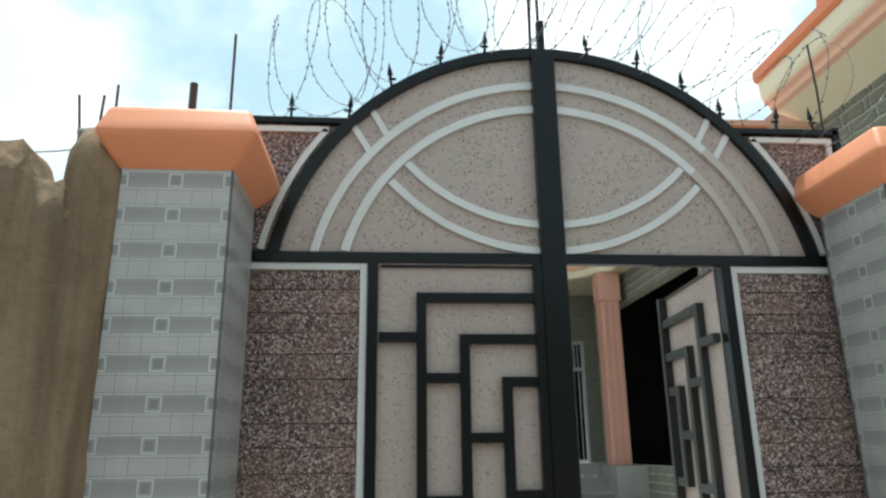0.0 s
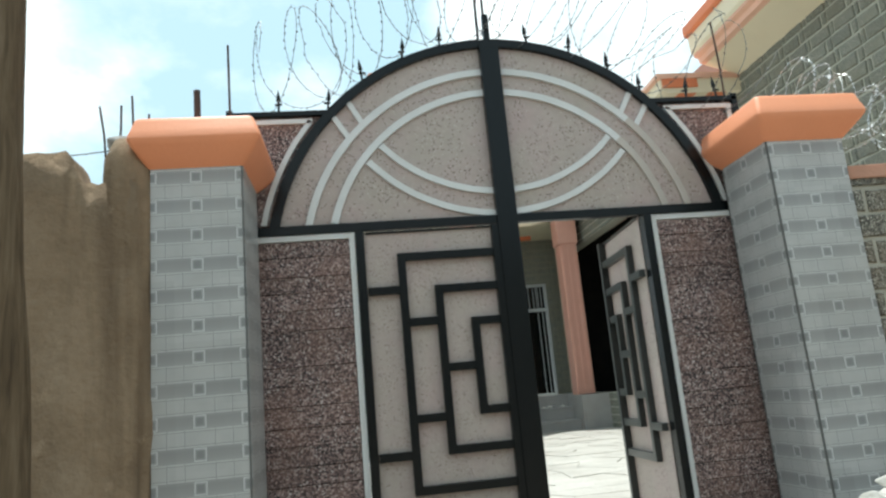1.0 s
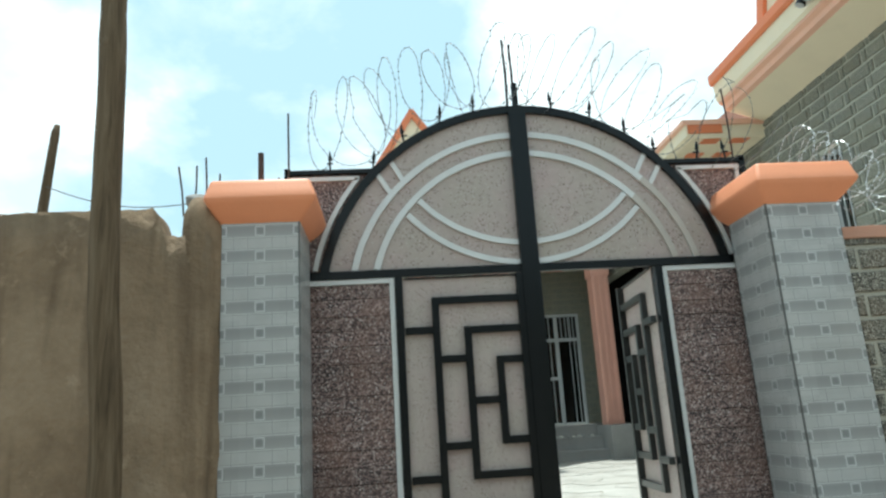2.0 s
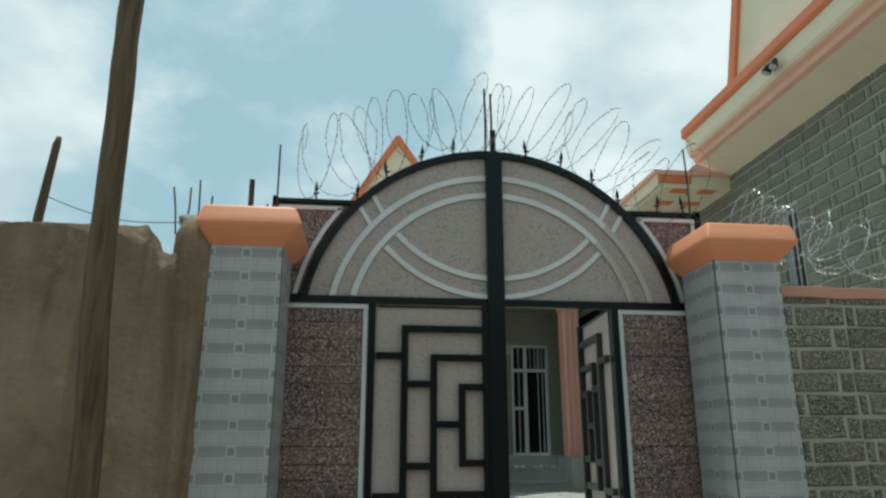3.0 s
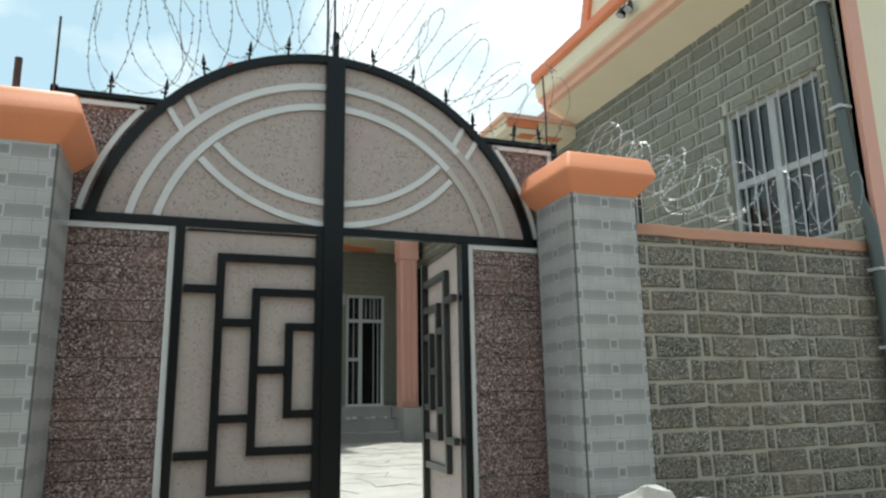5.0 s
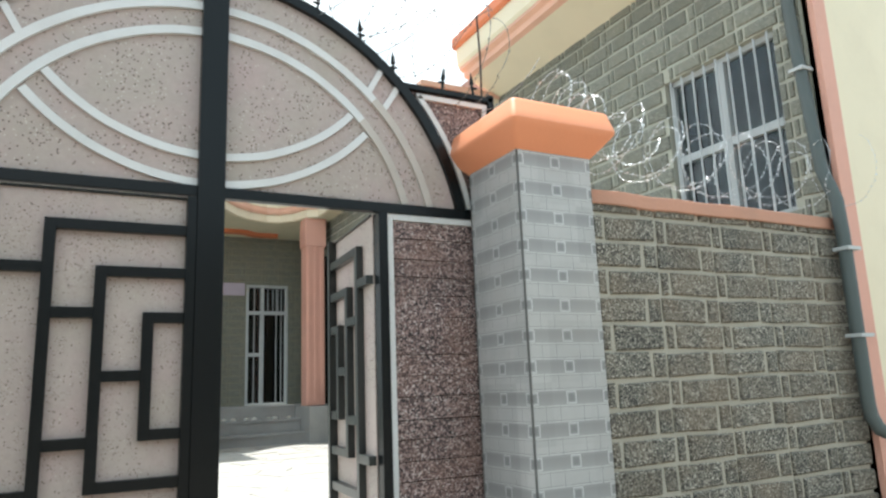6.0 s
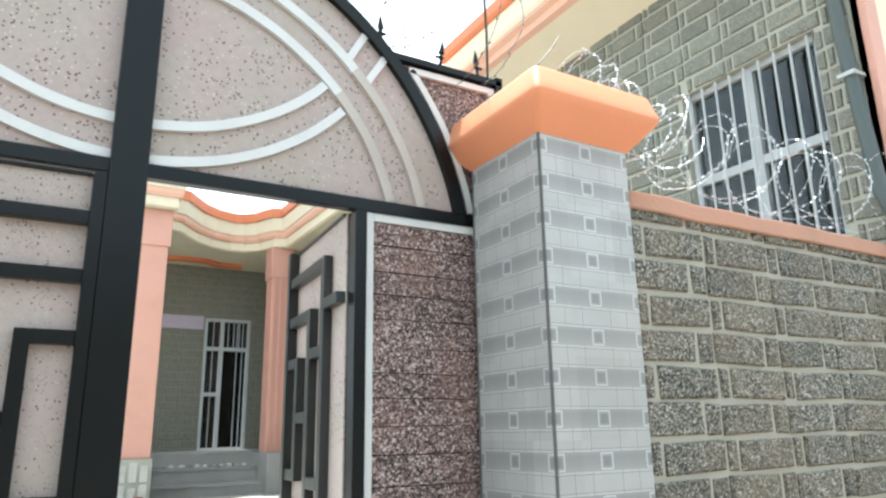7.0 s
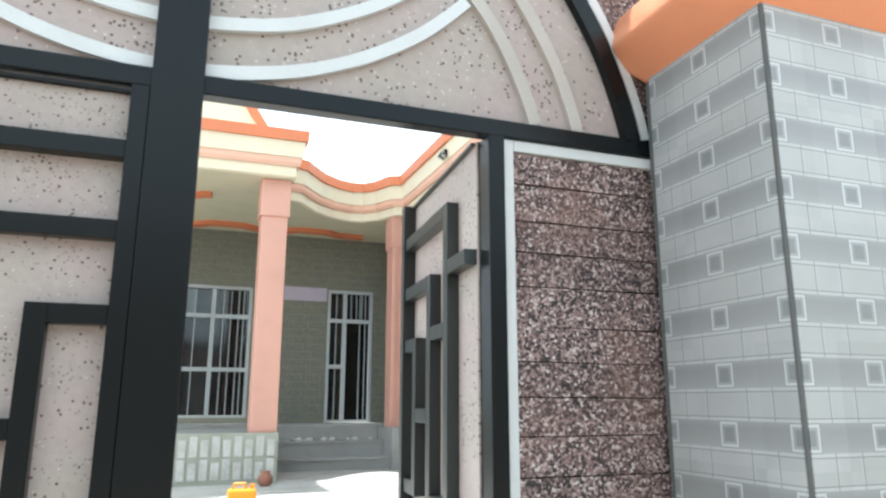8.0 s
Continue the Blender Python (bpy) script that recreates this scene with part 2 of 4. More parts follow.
def wood(name):
    m, nt, b, pos = material(name, 0.85, 0.0, 0.2)
    mp = nd(nt, "ShaderNodeMapping", Vector=pos, Scale=(14.0, 14.0, 0.9))
    n1 = nd(nt, "ShaderNodeTexNoise", Vector=mp.outputs[0], Scale=2.0, Detail=8.0, Roughness=0.65, Distortion=0.6)
    n2 = nd(nt, "ShaderNodeTexNoise", Vector=pos, Scale=2.5, Detail=3.0)
    c = ramp(nt, n1.outputs[0], [(0.30, (0.045, 0.03, 0.018)), (0.5, (0.135, 0.095, 0.058)), (0.72, (0.20, 0.15, 0.10))])
    c = mix(nt, mth(nt, "MULTIPLY", n2.outputs[0], 0.5), c, (0.10, 0.075, 0.045))
    nt.links.new(c, b.inputs["Base Color"])
    bump(nt, b, n1.outputs[0], 0.02, 0.8)
    return m


M_WOOD = wood("weathered_pole_wood")


def tile_material():
    """Glazed wall tile: grey and white courses with outlined small squares, in the tile's own metres."""
    m, nt, b, pos = material("grey_white_tile", 0.28, 0.0, 0.5)
    co = nd(nt, "ShaderNodeTexCoord").outputs["Object"]
    s = nd(nt, "ShaderNodeSeparateXYZ", Vector=co)
    u, w = s.outputs[0], s.outputs[2]
    v = mth(nt, "ABSOLUTE", mth(nt, "SUBTRACT", mth(nt, "FLOORED_MODULO", w, 0.16), 0.08))   # 0 in the middle of the grey course
    band = mth(nt, "LESS_THAN", v, 0.0365)
    shade = nd(nt, "ShaderNodeMapRange", Value=mth(nt, "SUBTRACT", mth(nt, "FLOORED_MODULO", w, 0.16), 0.08), From_Min=-0.0365, From_Max=0.0365).outputs[0]
    grey = ramp(nt, shade, [(0.0, (0.325, 0.325, 0.318)), (0.35, (0.285, 0.285, 0.279)), (0.75, (0.262, 0.263, 0.258)), (1.0, (0.300, 0.300, 0.294))])
    n = nd(nt, "ShaderNodeTexNoise", Vector=pos, Scale=7.0, Detail=4.0)
    white = ramp(nt, n.outputs[0], [(0.3, (0.382, 0.380, 0.370)), (0.7, (0.428, 0.426, 0.416))])
    c = mix(nt, band, white, grey)
    au = mth(nt, "ABSOLUTE", u)
    # brick joints of the white course, then the edges of the courses
    j1 = mth(nt, "LESS_THAN", mth(nt, "ABSOLUTE", mth(nt, "SUBTRACT", au, 0.078)), 0.0018)
    j1 = mth(nt, "MULTIPLY", j1, mth(nt, "SUBTRACT", 1.0, band))
    j2 = mth(nt, "LESS_THAN", mth(nt, "ABSOLUTE", mth(nt, "SUBTRACT", v, 0.0465)), 0.0015)
    joint = mth(nt, "MAXIMUM", j1, j2)
    lip1 = mth(nt, "MULTIPLY", mth(nt, "LESS_THAN", mth(nt, "ABSOLUTE", mth(nt, "SUBTRACT", au, 0.0825)), 0.0022), mth(nt, "SUBTRACT", 1.0, band))
    lip2 = mth(nt, "LESS_THAN", mth(nt, "ABSOLUTE", mth(nt, "SUBTRACT", v, 0.0405)), 0.0040)
    c = mix(nt, mth(nt, "MULTIPLY", mth(nt, "MAXIMUM", lip1, lip2), 0.6), c, (0.485, 0.483, 0.473))
    c = mix(nt, mth(nt, "MULTIPLY", joint, 0.8), c, (0.19, 0.195, 0.19))
    q = mth(nt, "MAXIMUM", au, v)
    ring = mth(nt, "MULTIPLY", mth(nt, "LESS_THAN", q, 0.0335), mth(nt, "GREATER_THAN", q, 0.0265))
    core = mth(nt, "LESS_THAN", q, 0.0265)
    c = mix(nt, core, c, (0.30, 0.305, 0.30))
    c = mix(nt, mth(nt, "LESS_THAN", q, 0.019), c, (0.215, 0.22, 0.218))
    rim = mth(nt, "MULTIPLY", mth(nt, "LESS_THAN", q, 0.0365), mth(nt, "GREATER_THAN", q, 0.0335))
    c = mix(nt, mth(nt, "MULTIPLY", rim, 0.7), c, (0.20, 0.205, 0.20))
    c = mix(nt, ring, c, (0.50, 0.502, 0.498))
    info = nd(nt, "ShaderNodeObjectInfo")
    tone = nd(nt, "ShaderNodeMapRange", Value=info.outputs["Random"], To_Min=0.93, To_Max=1.06).outputs[0]
    dust = nd(nt, "ShaderNodeTexNoise", Vector=pos, Scale=1.7, Detail=6.0, Roughness=0.65)
    fd = nd(nt, "ShaderNodeMapRange", Value=dust.outputs[0], From_Min=0.5, From_Max=0.75, To_Max=0.28).outputs[0]
    c = mix(nt, fd, nd(nt, "ShaderNodeHueSaturation", Color=c, Value=tone).outputs[0], (0.36, 0.34, 0.30))
    nt.links.new(c, b.inputs["Base Color"])
    bump(nt, b, mth(nt, "SUBTRACT", ring, joint), 0.001, 0.5)
    return m


M_TILE = tile_material()


def glass_material():
    m, nt, b, pos = material("dark_window_glass", 0.06, 0.0, 0.12)
    b.inputs["Base Color"].default_value = (0.6, 0.66, 0.66, 1)
    b.inputs["Transmission Weight"].default_value = 1.0
    b.inputs["IOR"].default_value = 1.4
    return m


M_GLASS = glass_material()


# ---- mesh helpers ----
def obj(name, bm, mat, parent=None, label=""):
    me = bpy.data.meshes.new(name)
    bm.to_mesh(me)
    bm.free()
    me.materials.append(mat)
    ob = new(name, me)
    ob.parent = parent
    if label:
        ob["label"] = label
    return ob


part = obj


def thing(name, label, category, group="", kind=""):
    return tagged(new(name), label, category, group, kind)


def box(bm, x0, x1, y0, y1, z0, z1, bev=0.0):
    vs = [bm.verts.new((x, y, z)) for x in (x0, x1) for y in (y0, y1) for z in (z0, z1)]
    fs = [bm.faces.new([vs[i] for i in f]) for f in ((0, 1, 3, 2), (4, 6, 7, 5), (0, 4, 5, 1), (2, 3, 7, 6), (0, 2, 6, 4), (1, 5, 7, 3))]
    if bev:
        es = {e for f in fs for e in f.edges}
        bmesh.ops.bevel(bm, geom=list(es), offset=bev, segments=2, affect="EDGES", profile=0.6)


def boxed(*a, bev=0.0):
    bm = bmesh.new()
    box(bm, *a, bev=bev)
    return bm


def prism(bm, pts, axis, a, b2):
    """Closed polygon of (p, q) points, drawn out along an axis from a to b2."""
    def at(p, q, r):
        return {"x": (r, p, q), "y": (p, r, q), "z": (p, q, r)}[axis]
    lo = [bm.verts.new(at(p, q, a)) for p, q in pts]
    hi = [bm.verts.new(at(p, q, b2)) for p, q in pts]
    n = len(pts)
    bm.faces.new(lo)
    bm.faces.new(hi[::-1])
    for i in range(n):
        bm.faces.new((lo[i], hi[i], hi[(i + 1) % n], lo[(i + 1) % n]))
    bmesh.ops.recalc_face_normals(bm, faces=bm.faces)


def prismed(pts, axis, a, b2):
    bm = bmesh.new()
    prism(bm, pts, axis, a, b2)
    return bm


def arc_pts(cz, r, a0, a1, n):
    return [(r * math.cos(a0 + (a1 - a0) * i / n), cz + r * math.sin(a0 + (a1 - a0) * i / n)) for i in range(n + 1)]


def arc_band(cz, r0, r1, a0, a1, y0, y1, n=28):
    """A flat bar bent to an arc in the plane of the gate."""
    bm = bmesh.new()
    rows = []
    for i in range(n + 1):
        a = a0 + (a1 - a0) * i / n
        c, s = math.cos(a), math.sin(a)
        w0, w1 = 0.0022 * noise.noise((c * 9, s * 9, r0 * 7)), 0.0022 * noise.noise((c * 9, s * 9, r1 * 7 + 5))
        rows.append([bm.verts.new((r * c, y, cz + r * s)) for r, y in ((r0 + w0, y0), (r1 + w1, y0), (r1 + w1, y1), (r0 + w0, y1))])
    for p, q in zip(rows, rows[1:]):
        for k in range(4):
            bm.faces.new((p[k], p[(k + 1) % 4], q[(k + 1) % 4], q[k]))
    bm.faces.new(rows[0])
    bm.faces.new(rows[-1][::-1])
    bmesh.ops.recalc_face_normals(bm, faces=bm.faces)
    return bm


def tube(bm, pts, radius, sides=6, caps=True):
    """A tube along points; radius is a number or one for each point."""
    pts = [Vector(p) for p in pts]
    rad = radius if isinstance(radius, (list, tuple)) else [radius] * len(pts)
    rows, side = [], None
    for i, p in enumerate(pts):
        d = (pts[min(i + 1, len(pts) - 1)] - pts[max(i - 1, 0)]).normalized()
        if side is None:
            side = d.orthogonal().normalized()
        side = (side - d * side.dot(d)).normalized()
        up = d.cross(side)
        rows.append([bm.verts.new(p + rad[i] * (math.cos(a) * side + math.sin(a) * up)) for a in (2 * math.pi * k / sides for k in range(sides))])
    for a, b2 in zip(rows, rows[1:]):
        for k in range(sides):
            bm.faces.new((a[k], a[(k + 1) % sides], b2[(k + 1) % sides], b2[k]))
    if caps:
        bm.faces.new(rows[0][::-1])
        bm.faces.new(rows[-1])


def tubed(pts, radius, sides=6):
    bm = bmesh.new()
    tube(bm, pts, radius, sides)
    return bm


def smooth(ob):
    for p in ob.data.polygons:
        p.use_smooth = True
    return ob


def sweep(path, profile, closed=True):
    """Draws a profile of (out, z) along a plan path; out is to the right of the way."""
    bm = bmesh.new()
    P = [Vector((x, y, 0)) for x, y in path]
    rows = []
    for i, p in enumerate(P):
        d0 = (P[i] - P[i - 1]).normalized() if i else (P[1] - P[0]).normalized()
        d1 = (P[i + 1] - P[i]).normalized() if i + 1 < len(P) else d0
        n0, n1 = Vector((d0.y, -d0.x, 0)), Vector((d1.y, -d1.x, 0))
        n = (n0 + n1)
        n = n / max(n.dot(n0), 0.4)
        rows.append([bm.verts.new((p.x + n.x * o, p.y + n.y * o, z)) for o, z in profile])
    k = len(profile)
    for a, b2 in zip(rows, rows[1:]):
        for j in range(k):
            bm.faces.new((a[j], a[(j + 1) % k], b2[(j + 1) % k], b2[j]))
    bm.faces.new(rows[0])
    bm.faces.new(rows[-1][::-1])
    bmesh.ops.recalc_face_normals(bm, faces=bm.faces)
    return bm


def wall_with_holes(us, zs, holes, place, thick):
    """One connected slab over a grid of (u, z) with openings cut through it; place(u, d, z) gives the point, d from 0 to thick."""
    us = sorted(set(us) | {v for h in holes for v in h[:2]})
    zs = sorted(set(zs) | {v for h in holes for v in h[2:]})
    bm, made = bmesh.new(), {}

    def vert(i, j, d):
        if (i, j, d) not in made:
            made[i, j, d] = bm.verts.new(place(us[i], thick * d, zs[j]))
        return made[i, j, d]

    def solid(i, j):
        if not (0 <= i < len(us) - 1 and 0 <= j < len(zs) - 1):
            return False
        u, z = (us[i] + us[i + 1]) / 2, (zs[j] + zs[j + 1]) / 2
        return not any(h[0] < u < h[1] and h[2] < z < h[3] for h in holes)

    for i in range(len(us) - 1):
        for j in range(len(zs) - 1):
            if not solid(i, j):
                continue
            for d in (0, 1):
                bm.faces.new([vert(i, j, d), vert(i + 1, j, d), vert(i + 1, j + 1, d), vert(i, j + 1, d)])
            for ni, nj, a, b2 in ((i - 1, j, (i, j), (i, j + 1)), (i + 1, j, (i + 1, j), (i + 1, j + 1)), (i, j - 1, (i, j), (i + 1, j)), (i, j + 1, (i, j + 1), (i + 1, j + 1))):
                if not solid(ni, nj):
                    bm.faces.new([vert(*a, 0), vert(*b2, 0), vert(*b2, 1), vert(*a, 1)])
    bmesh.ops.recalc_face_normals(bm, faces=bm.faces)
    return bm


# ---- ground ----
YARD = 0.63


def ground_height(x, y):
    k = min(max((y + 5.0) / 4.4, 0.0), 1.0)
    return 0.08 + (YARD - 0.08) * k * k * (3 - 2 * k)


def ground():
    bm = bmesh.new()
    xs = [-3000, -300, -40, -12] + [-8 + i * 0.5 for i in range(37)] + [14, 40, 300, 3000]
    ys = [-3000, -300, -40, -14] + [-10 + i * 0.5 for i in range(41)] + [14, 18, 40, 300, 3000]
    grid = []
    for y in ys:
        row = []
        for x in xs:
            z = ground_height(x, y)
            if abs(x) < 9 and -11 < y < -0.8:
                z += 0.03 * noise.noise((x * 0.9, y * 0.9, 0))
            row.append(bm.verts.new((x, y, z)))
        grid.append(row)
    for a, b2 in zip(grid, grid[1:]):
        for i in range(len(xs) - 1):
            bm.faces.new((a[i], a[i + 1], b2[i + 1], b2[i]))
    ob = obj("ground", bm, M_DIRT)
    smooth(ob)
    return tagged(ob, "bare brown earth street rising to the gate", "ground", kind="structure")


ground()
PAVING = tagged(obj("pavement", boxed(-6.0, 4.22, 0.12, 12.9, YARD - 0.1, YARD + 0.022), M_YARD),
                "pale sunlit stone paving of the walled yard", "pavement", kind="structure")


# ---- stone blocks, shared by the walls ----
def block_mesh(name, w, h, depth, skew, mat):
    """One proud block: base outline at the joint, smaller face in front; face looks along -y, from x=0, z=0."""
    rnd = random.Random(name)
    j = lambda: rnd.uniform(-skew, skew)
    base = [(0 + j(), 0 + j()), (w + j(), j()), (w + j(), h + j()), (j(), h + j())]
    ch = 0.009
    inner = [(base[0][0] + ch, base[0][1] + ch), (base[1][0] - ch, base[1][1] + ch), (base[2][0] - ch, base[2][1] - ch), (base[3][0] + ch, base[3][1] - ch)]
    bm = bmesh.new()
    a = [bm.verts.new((x, 0.012, z)) for x, z in base]
    b2 = [bm.verts.new((x, -depth * 0.45, z)) for x, z in base]
    c = [bm.verts.new((x, -depth, z)) for x, z in inner]
    for p, q in ((a, b2), (b2, c)):
        for i in range(4):
            bm.faces.new((p[i], p[(i + 1) % 4], q[(i + 1) % 4], q[i]))
    bm.faces.new(c)
    bmesh.ops.recalc_face_normals(bm, faces=bm.faces)
    me = bpy.data.meshes.new(name)
    bm.to_mesh(me)
    bm.free()
    me.materials.append(mat)
    return me


CELL, COURSE, BLOCK_H = 0.4755, 0.157, 0.131
# (start, width) of the long and the short block in a cell, by course: the short one is slim where it leads
FIRST = {True: (0.091, 0.366), False: (0.008, 0.052)}
SECOND = {True: (0.0, 0.334), False: (0.369, 0.088)}
BIG, SMALL = 0.35, 0.07


def block_layout(length, height, flip=0):
    """(along, up, big?, width) of each block: cells of one long and one short block that change sides from course to course."""
    out = []
    for r in range(int(height / COURSE) + 1):
        for c in range(int(length / CELL) + 1):
            x = c * CELL
            z = -r * COURSE
            row = SECOND if (r + flip) % 2 else FIRST
            out += [(x + row[big][0], z, big, row[big][1]) for big in (False, True)]
    return out


def clipped(a0, a1, z0, z1, holes):
    """What is left of a block beside openings and edges: its largest rectangle, or None."""
    r = (a0, a1, z0, z1)
    for h0, h1, k0, k1 in holes:
        a0, a1, z0, z1 = r
        if a1 <= h0 or a0 >= h1 or z1 <= k0 or z0 >= k1:
            continue
        c = [(a0, h0, z0, z1), (h1, a1, z0, z1), (a0, a1, z0, k0), (a0, a1, k1, z1)]
        c = [q for q in c if q[1] - q[0] > 0.03 and q[3] - q[2] > 0.03]
        if not c:
            return None
        r = max(c, key=lambda q: (q[1] - q[0]) * (q[3] - q[2]))
    return r


def block_wall(parent, length, top, height, place, mat, holes, near, label, flip=0, ka=1.0, kz=1.0):
    """Blocks on a wall: place(along, z) gives the pose; holes are openings (along, along, z, z); near() picks those that are parts."""
    bigs = [block_mesh("long_block_%s_%d" % (mat.name, i), BIG, BLOCK_H, 0.017, 0.0075, mat) for i in range(5)]
    smalls = [block_mesh("short_block_%s_%d" % (mat.name, i), SMALL, BLOCK_H, 0.015, 0.004, mat) for i in range(4)]
    rnd = random.Random(7)
    far = 99.0
    holes = [(length, far, -far, far)] + holes
    verts, faces, count = [], [], 0
    high = BLOCK_H * kz
    for x, z, big, w in block_layout(length / ka, height / kz, flip):
        wide = BIG if big else SMALL
        x, w = x * ka, w * ka
        zz = top + z * kz - high
        c = clipped(x, x + w, zz, zz + high, holes)
        if not c:
            continue
        me = rnd.choice(bigs if big else smalls)
        m = place(c[0], c[2]) @ Matrix.Diagonal(((c[1] - c[0]) / wide, 1.0, (c[3] - c[2]) / BLOCK_H, 1.0))
        if near(x, zz) and count < 300:
            o = new("stone_block", me)
            o.parent = parent
            o.matrix_basis = m
            count += 1
        else:
            n = len(verts)
            verts += [m @ v.co for v in me.vertices]
            faces += [[n + i for i in p.vertices] for p in me.polygons]
    if verts:
        me = bpy.data.meshes.new("stone_facing")
        me.from_pydata(verts, [], faces)
        me.materials.append(mat)
        o = new("stone_facing", me)
        o.parent = parent
        tagged(o, label, kind="stuff")


# ---- boundary wall beside the gate ----
def boundary_wall():
    w = tagged(obj("wall_street", boxed(1.98, 4.22, -0.565, -0.36, 0.2, 2.665), M_JOINT),
               "street wall of grey pebble-faced blocks with pale mortar joints", "wall", kind="structure")
    bm = boxed(2.0, 4.2, -0.60, -0.33, 2.655, 2.735)
    bmesh.ops.subdivide_edges(bm, edges=bm.edges, cuts=9, use_grid_fill=True)
    for v in bm.verts:
        v.co += Vector((0, 0.010 * noise.noise(v.co * 5), 0.012 * noise.noise(v.co * 4 + Vector((3, 1, 2)))))
    smooth(part("coping", bm, M_COPING, w, "faded orange plaster coping"))
    return w


WALL_STREET = boundary_wall()
# Added, never in view: keeps low sky out of the gate's reflections.
tagged(obj("wall_opposite", boxed(-16.0, 16.0, -10.3, -10.0, -0.1, 4.8, bev=0.03), M_CONCRETE), "unseen plain grey wall added across the street to darken reflections", "wall", kind="structure")

# ---- mud wall, poles and rods on the neighbour's side ----


def mud_wall():
    bm = bmesh.new()
    n, k = 210, 26
    rows = []
    for i in range(n + 1):
        x = -9.0 + 6.93 * i / n
        top = 3.02 + 0.022 * noise.noise((x * 1.7, 0, 0)) + 0.012 * noise.noise((x * 9, 2, 0))
        top -= 0.18 * min(max((x + 2.41) / 0.05, 0.0), 1.0) + (0.04 * noise.noise((x * 24, 0, 4)) if x > -2.43 else 0.008 * noise.noise((x * 22, 7, 1)))
        col = []
        for j in range(k + 1):
            f = j / k
            if f < 0.46:
                y, z = -0.66, f / 0.46
            elif f < 0.54:
                y, z = -0.66 + 0.26 * (f - 0.46) / 0.08, 1.0
            else:
                y, z = -0.40, 1 - (f - 0.54) / 0.46
            p = Vector((x, y, 0.0 + top * z))
            d = 0.05 * noise.noise(p * 1.1) + 0.02 * noise.noise(p * 4.5)
            edge = 0.05 * (1 - abs(f - 0.5) / 0.06) if abs(f - 0.5) < 0.06 else 0
            col.append(bm.verts.new((p.x, p.y + d, p.z - 0.25 * edge + 0.5 * d * (z > 0.95))))
        rows.append(col)
    for a, b2 in zip(rows, rows[1:]):
        for j in range(k):
            bm.faces.new((a[j], b2[j], b2[j + 1], a[j + 1]))
    bm.faces.new(rows[-1])
    bm.faces.new(rows[0][::-1])
    bmesh.ops.recalc_face_normals(bm, faces=bm.faces)
    ob = smooth(obj("wall_mud", bm, M_MUD))
    return tagged(ob, "weathered brown mud-plaster wall with a broken top edge", "wall", kind="structure")


mud_wall()


def mud_buttress():
    """Rounded mud pier between the broken wall and the tiled pillar."""
    bm = bmesh.new()
    rows, n = [], 20
    for i in range(30):
        z = 0.1 + 2.99 * i / 29
        r = 0.128 + 0.02 * noise.noise((0, 0, z * 1.4)) - (0.05 * ((z - 2.95) / 0.14) ** 2 if z > 2.95 else 0)
        rows.append([bm.verts.new((-2.150 + (r + 0.012 + 0.03 * noise.noise((math.cos(a), math.sin(a), z * 3))) * math.cos(a),
                                   -0.47 + (r + 0.07 + 0.03 * noise.noise((math.cos(a), math.sin(a), z * 3))) * math.sin(a), z)) for a in (2 * math.pi * k / n for k in range(n))])
    for a, b2 in zip(rows, rows[1:]):
        for k in range(n):
            bm.faces.new((a[k], a[(k + 1) % n], b2[(k + 1) % n], b2[k]))
    bm.faces.new(rows[-1])
    bm.faces.new(rows[0][::-1])
    ob = smooth(obj("wall_pier", bm, M_MUD))
    tagged(ob, "rounded mud pier with a crumbling top beside the pillar", "wall", kind="structure")
    bm = bmesh.new()
    bmesh.ops.create_icosphere(bm, subdivisions=3, radius=0.09)
    for v in bm.verts:
        v.co *= 1 + 0.35 * noise.noise(v.co * 14)
        v.co.z *= 0.55
        v.co += Vector((-2.19, -0.47, 3.105))
    tagged(smooth(obj("rubble_lump", bm, M_CONCRETE)), "grey lump of rubble on top of the mud pier", "rubble")


mud_buttress()


def wooden_pole():
    bm = bmesh.new()
    pts, rad = [], []
    for i in range(34):
        z = 0.05 + 6.2 * i / 33
        k = (z - 2.73)
        x = -2.590 + (0.06 * -k if k < 0 else -0.012 * k) + 0.02 * noise.noise((0, 5, z * 1.3))
        pts.append((x, -0.94 + 0.02 * noise.noise((4, 0, z)), z))
        rad.append(0.088 - 0.003 * z + 0.006 * noise.noise((1, 9, z * 2.3)))
    tube(bm, pts, rad, 14)
    for v in bm.verts:
        v.co += Vector((noise.noise(v.co * 9), noise.noise(v.co * 9 + Vector((7, 0, 0))), 0)) * 0.006
    pole = thing("wooden_pole", "tall weathered tree-trunk pole standing against the mud wall", "pole")
    smooth(part("trunk", bm, M_WOOD, pole))
    for z, a in ((2.72, 4.9), (3.95, 4.4), (1.9, 5.2)):
        bm = bmesh.new()
        bmesh.ops.create_icosphere(bm, subdivisions=2, radius=0.035, matrix=Matrix.Translation((-2.60 + 0.062 * math.cos(a), -0.94 + 0.062 * math.sin(a), z)) @ Matrix.Diagonal((0.8, 0.6, 1.5, 1)))
        smooth(part("knot", bm, M_WOOD, pole))


wooden_pole()
stick = thing("wooden_stake", "thin bare wooden stake rising behind the mud wall", "stake")
smooth(part("shaft", tubed([(-3.72, 0.5, ground_height(0, 0.5) - 0.05), (-3.67, 0.5, 3.0), (-3.65, 0.5, 3.4), (-3.62, 0.5, 3.8), (-3.60, 0.5, 4.05), (-3.59, 0.5, 4.12)], [0.05, 0.042, 0.038, 0.034, 0.032, 0.02], 9), M_WOOD, stick))
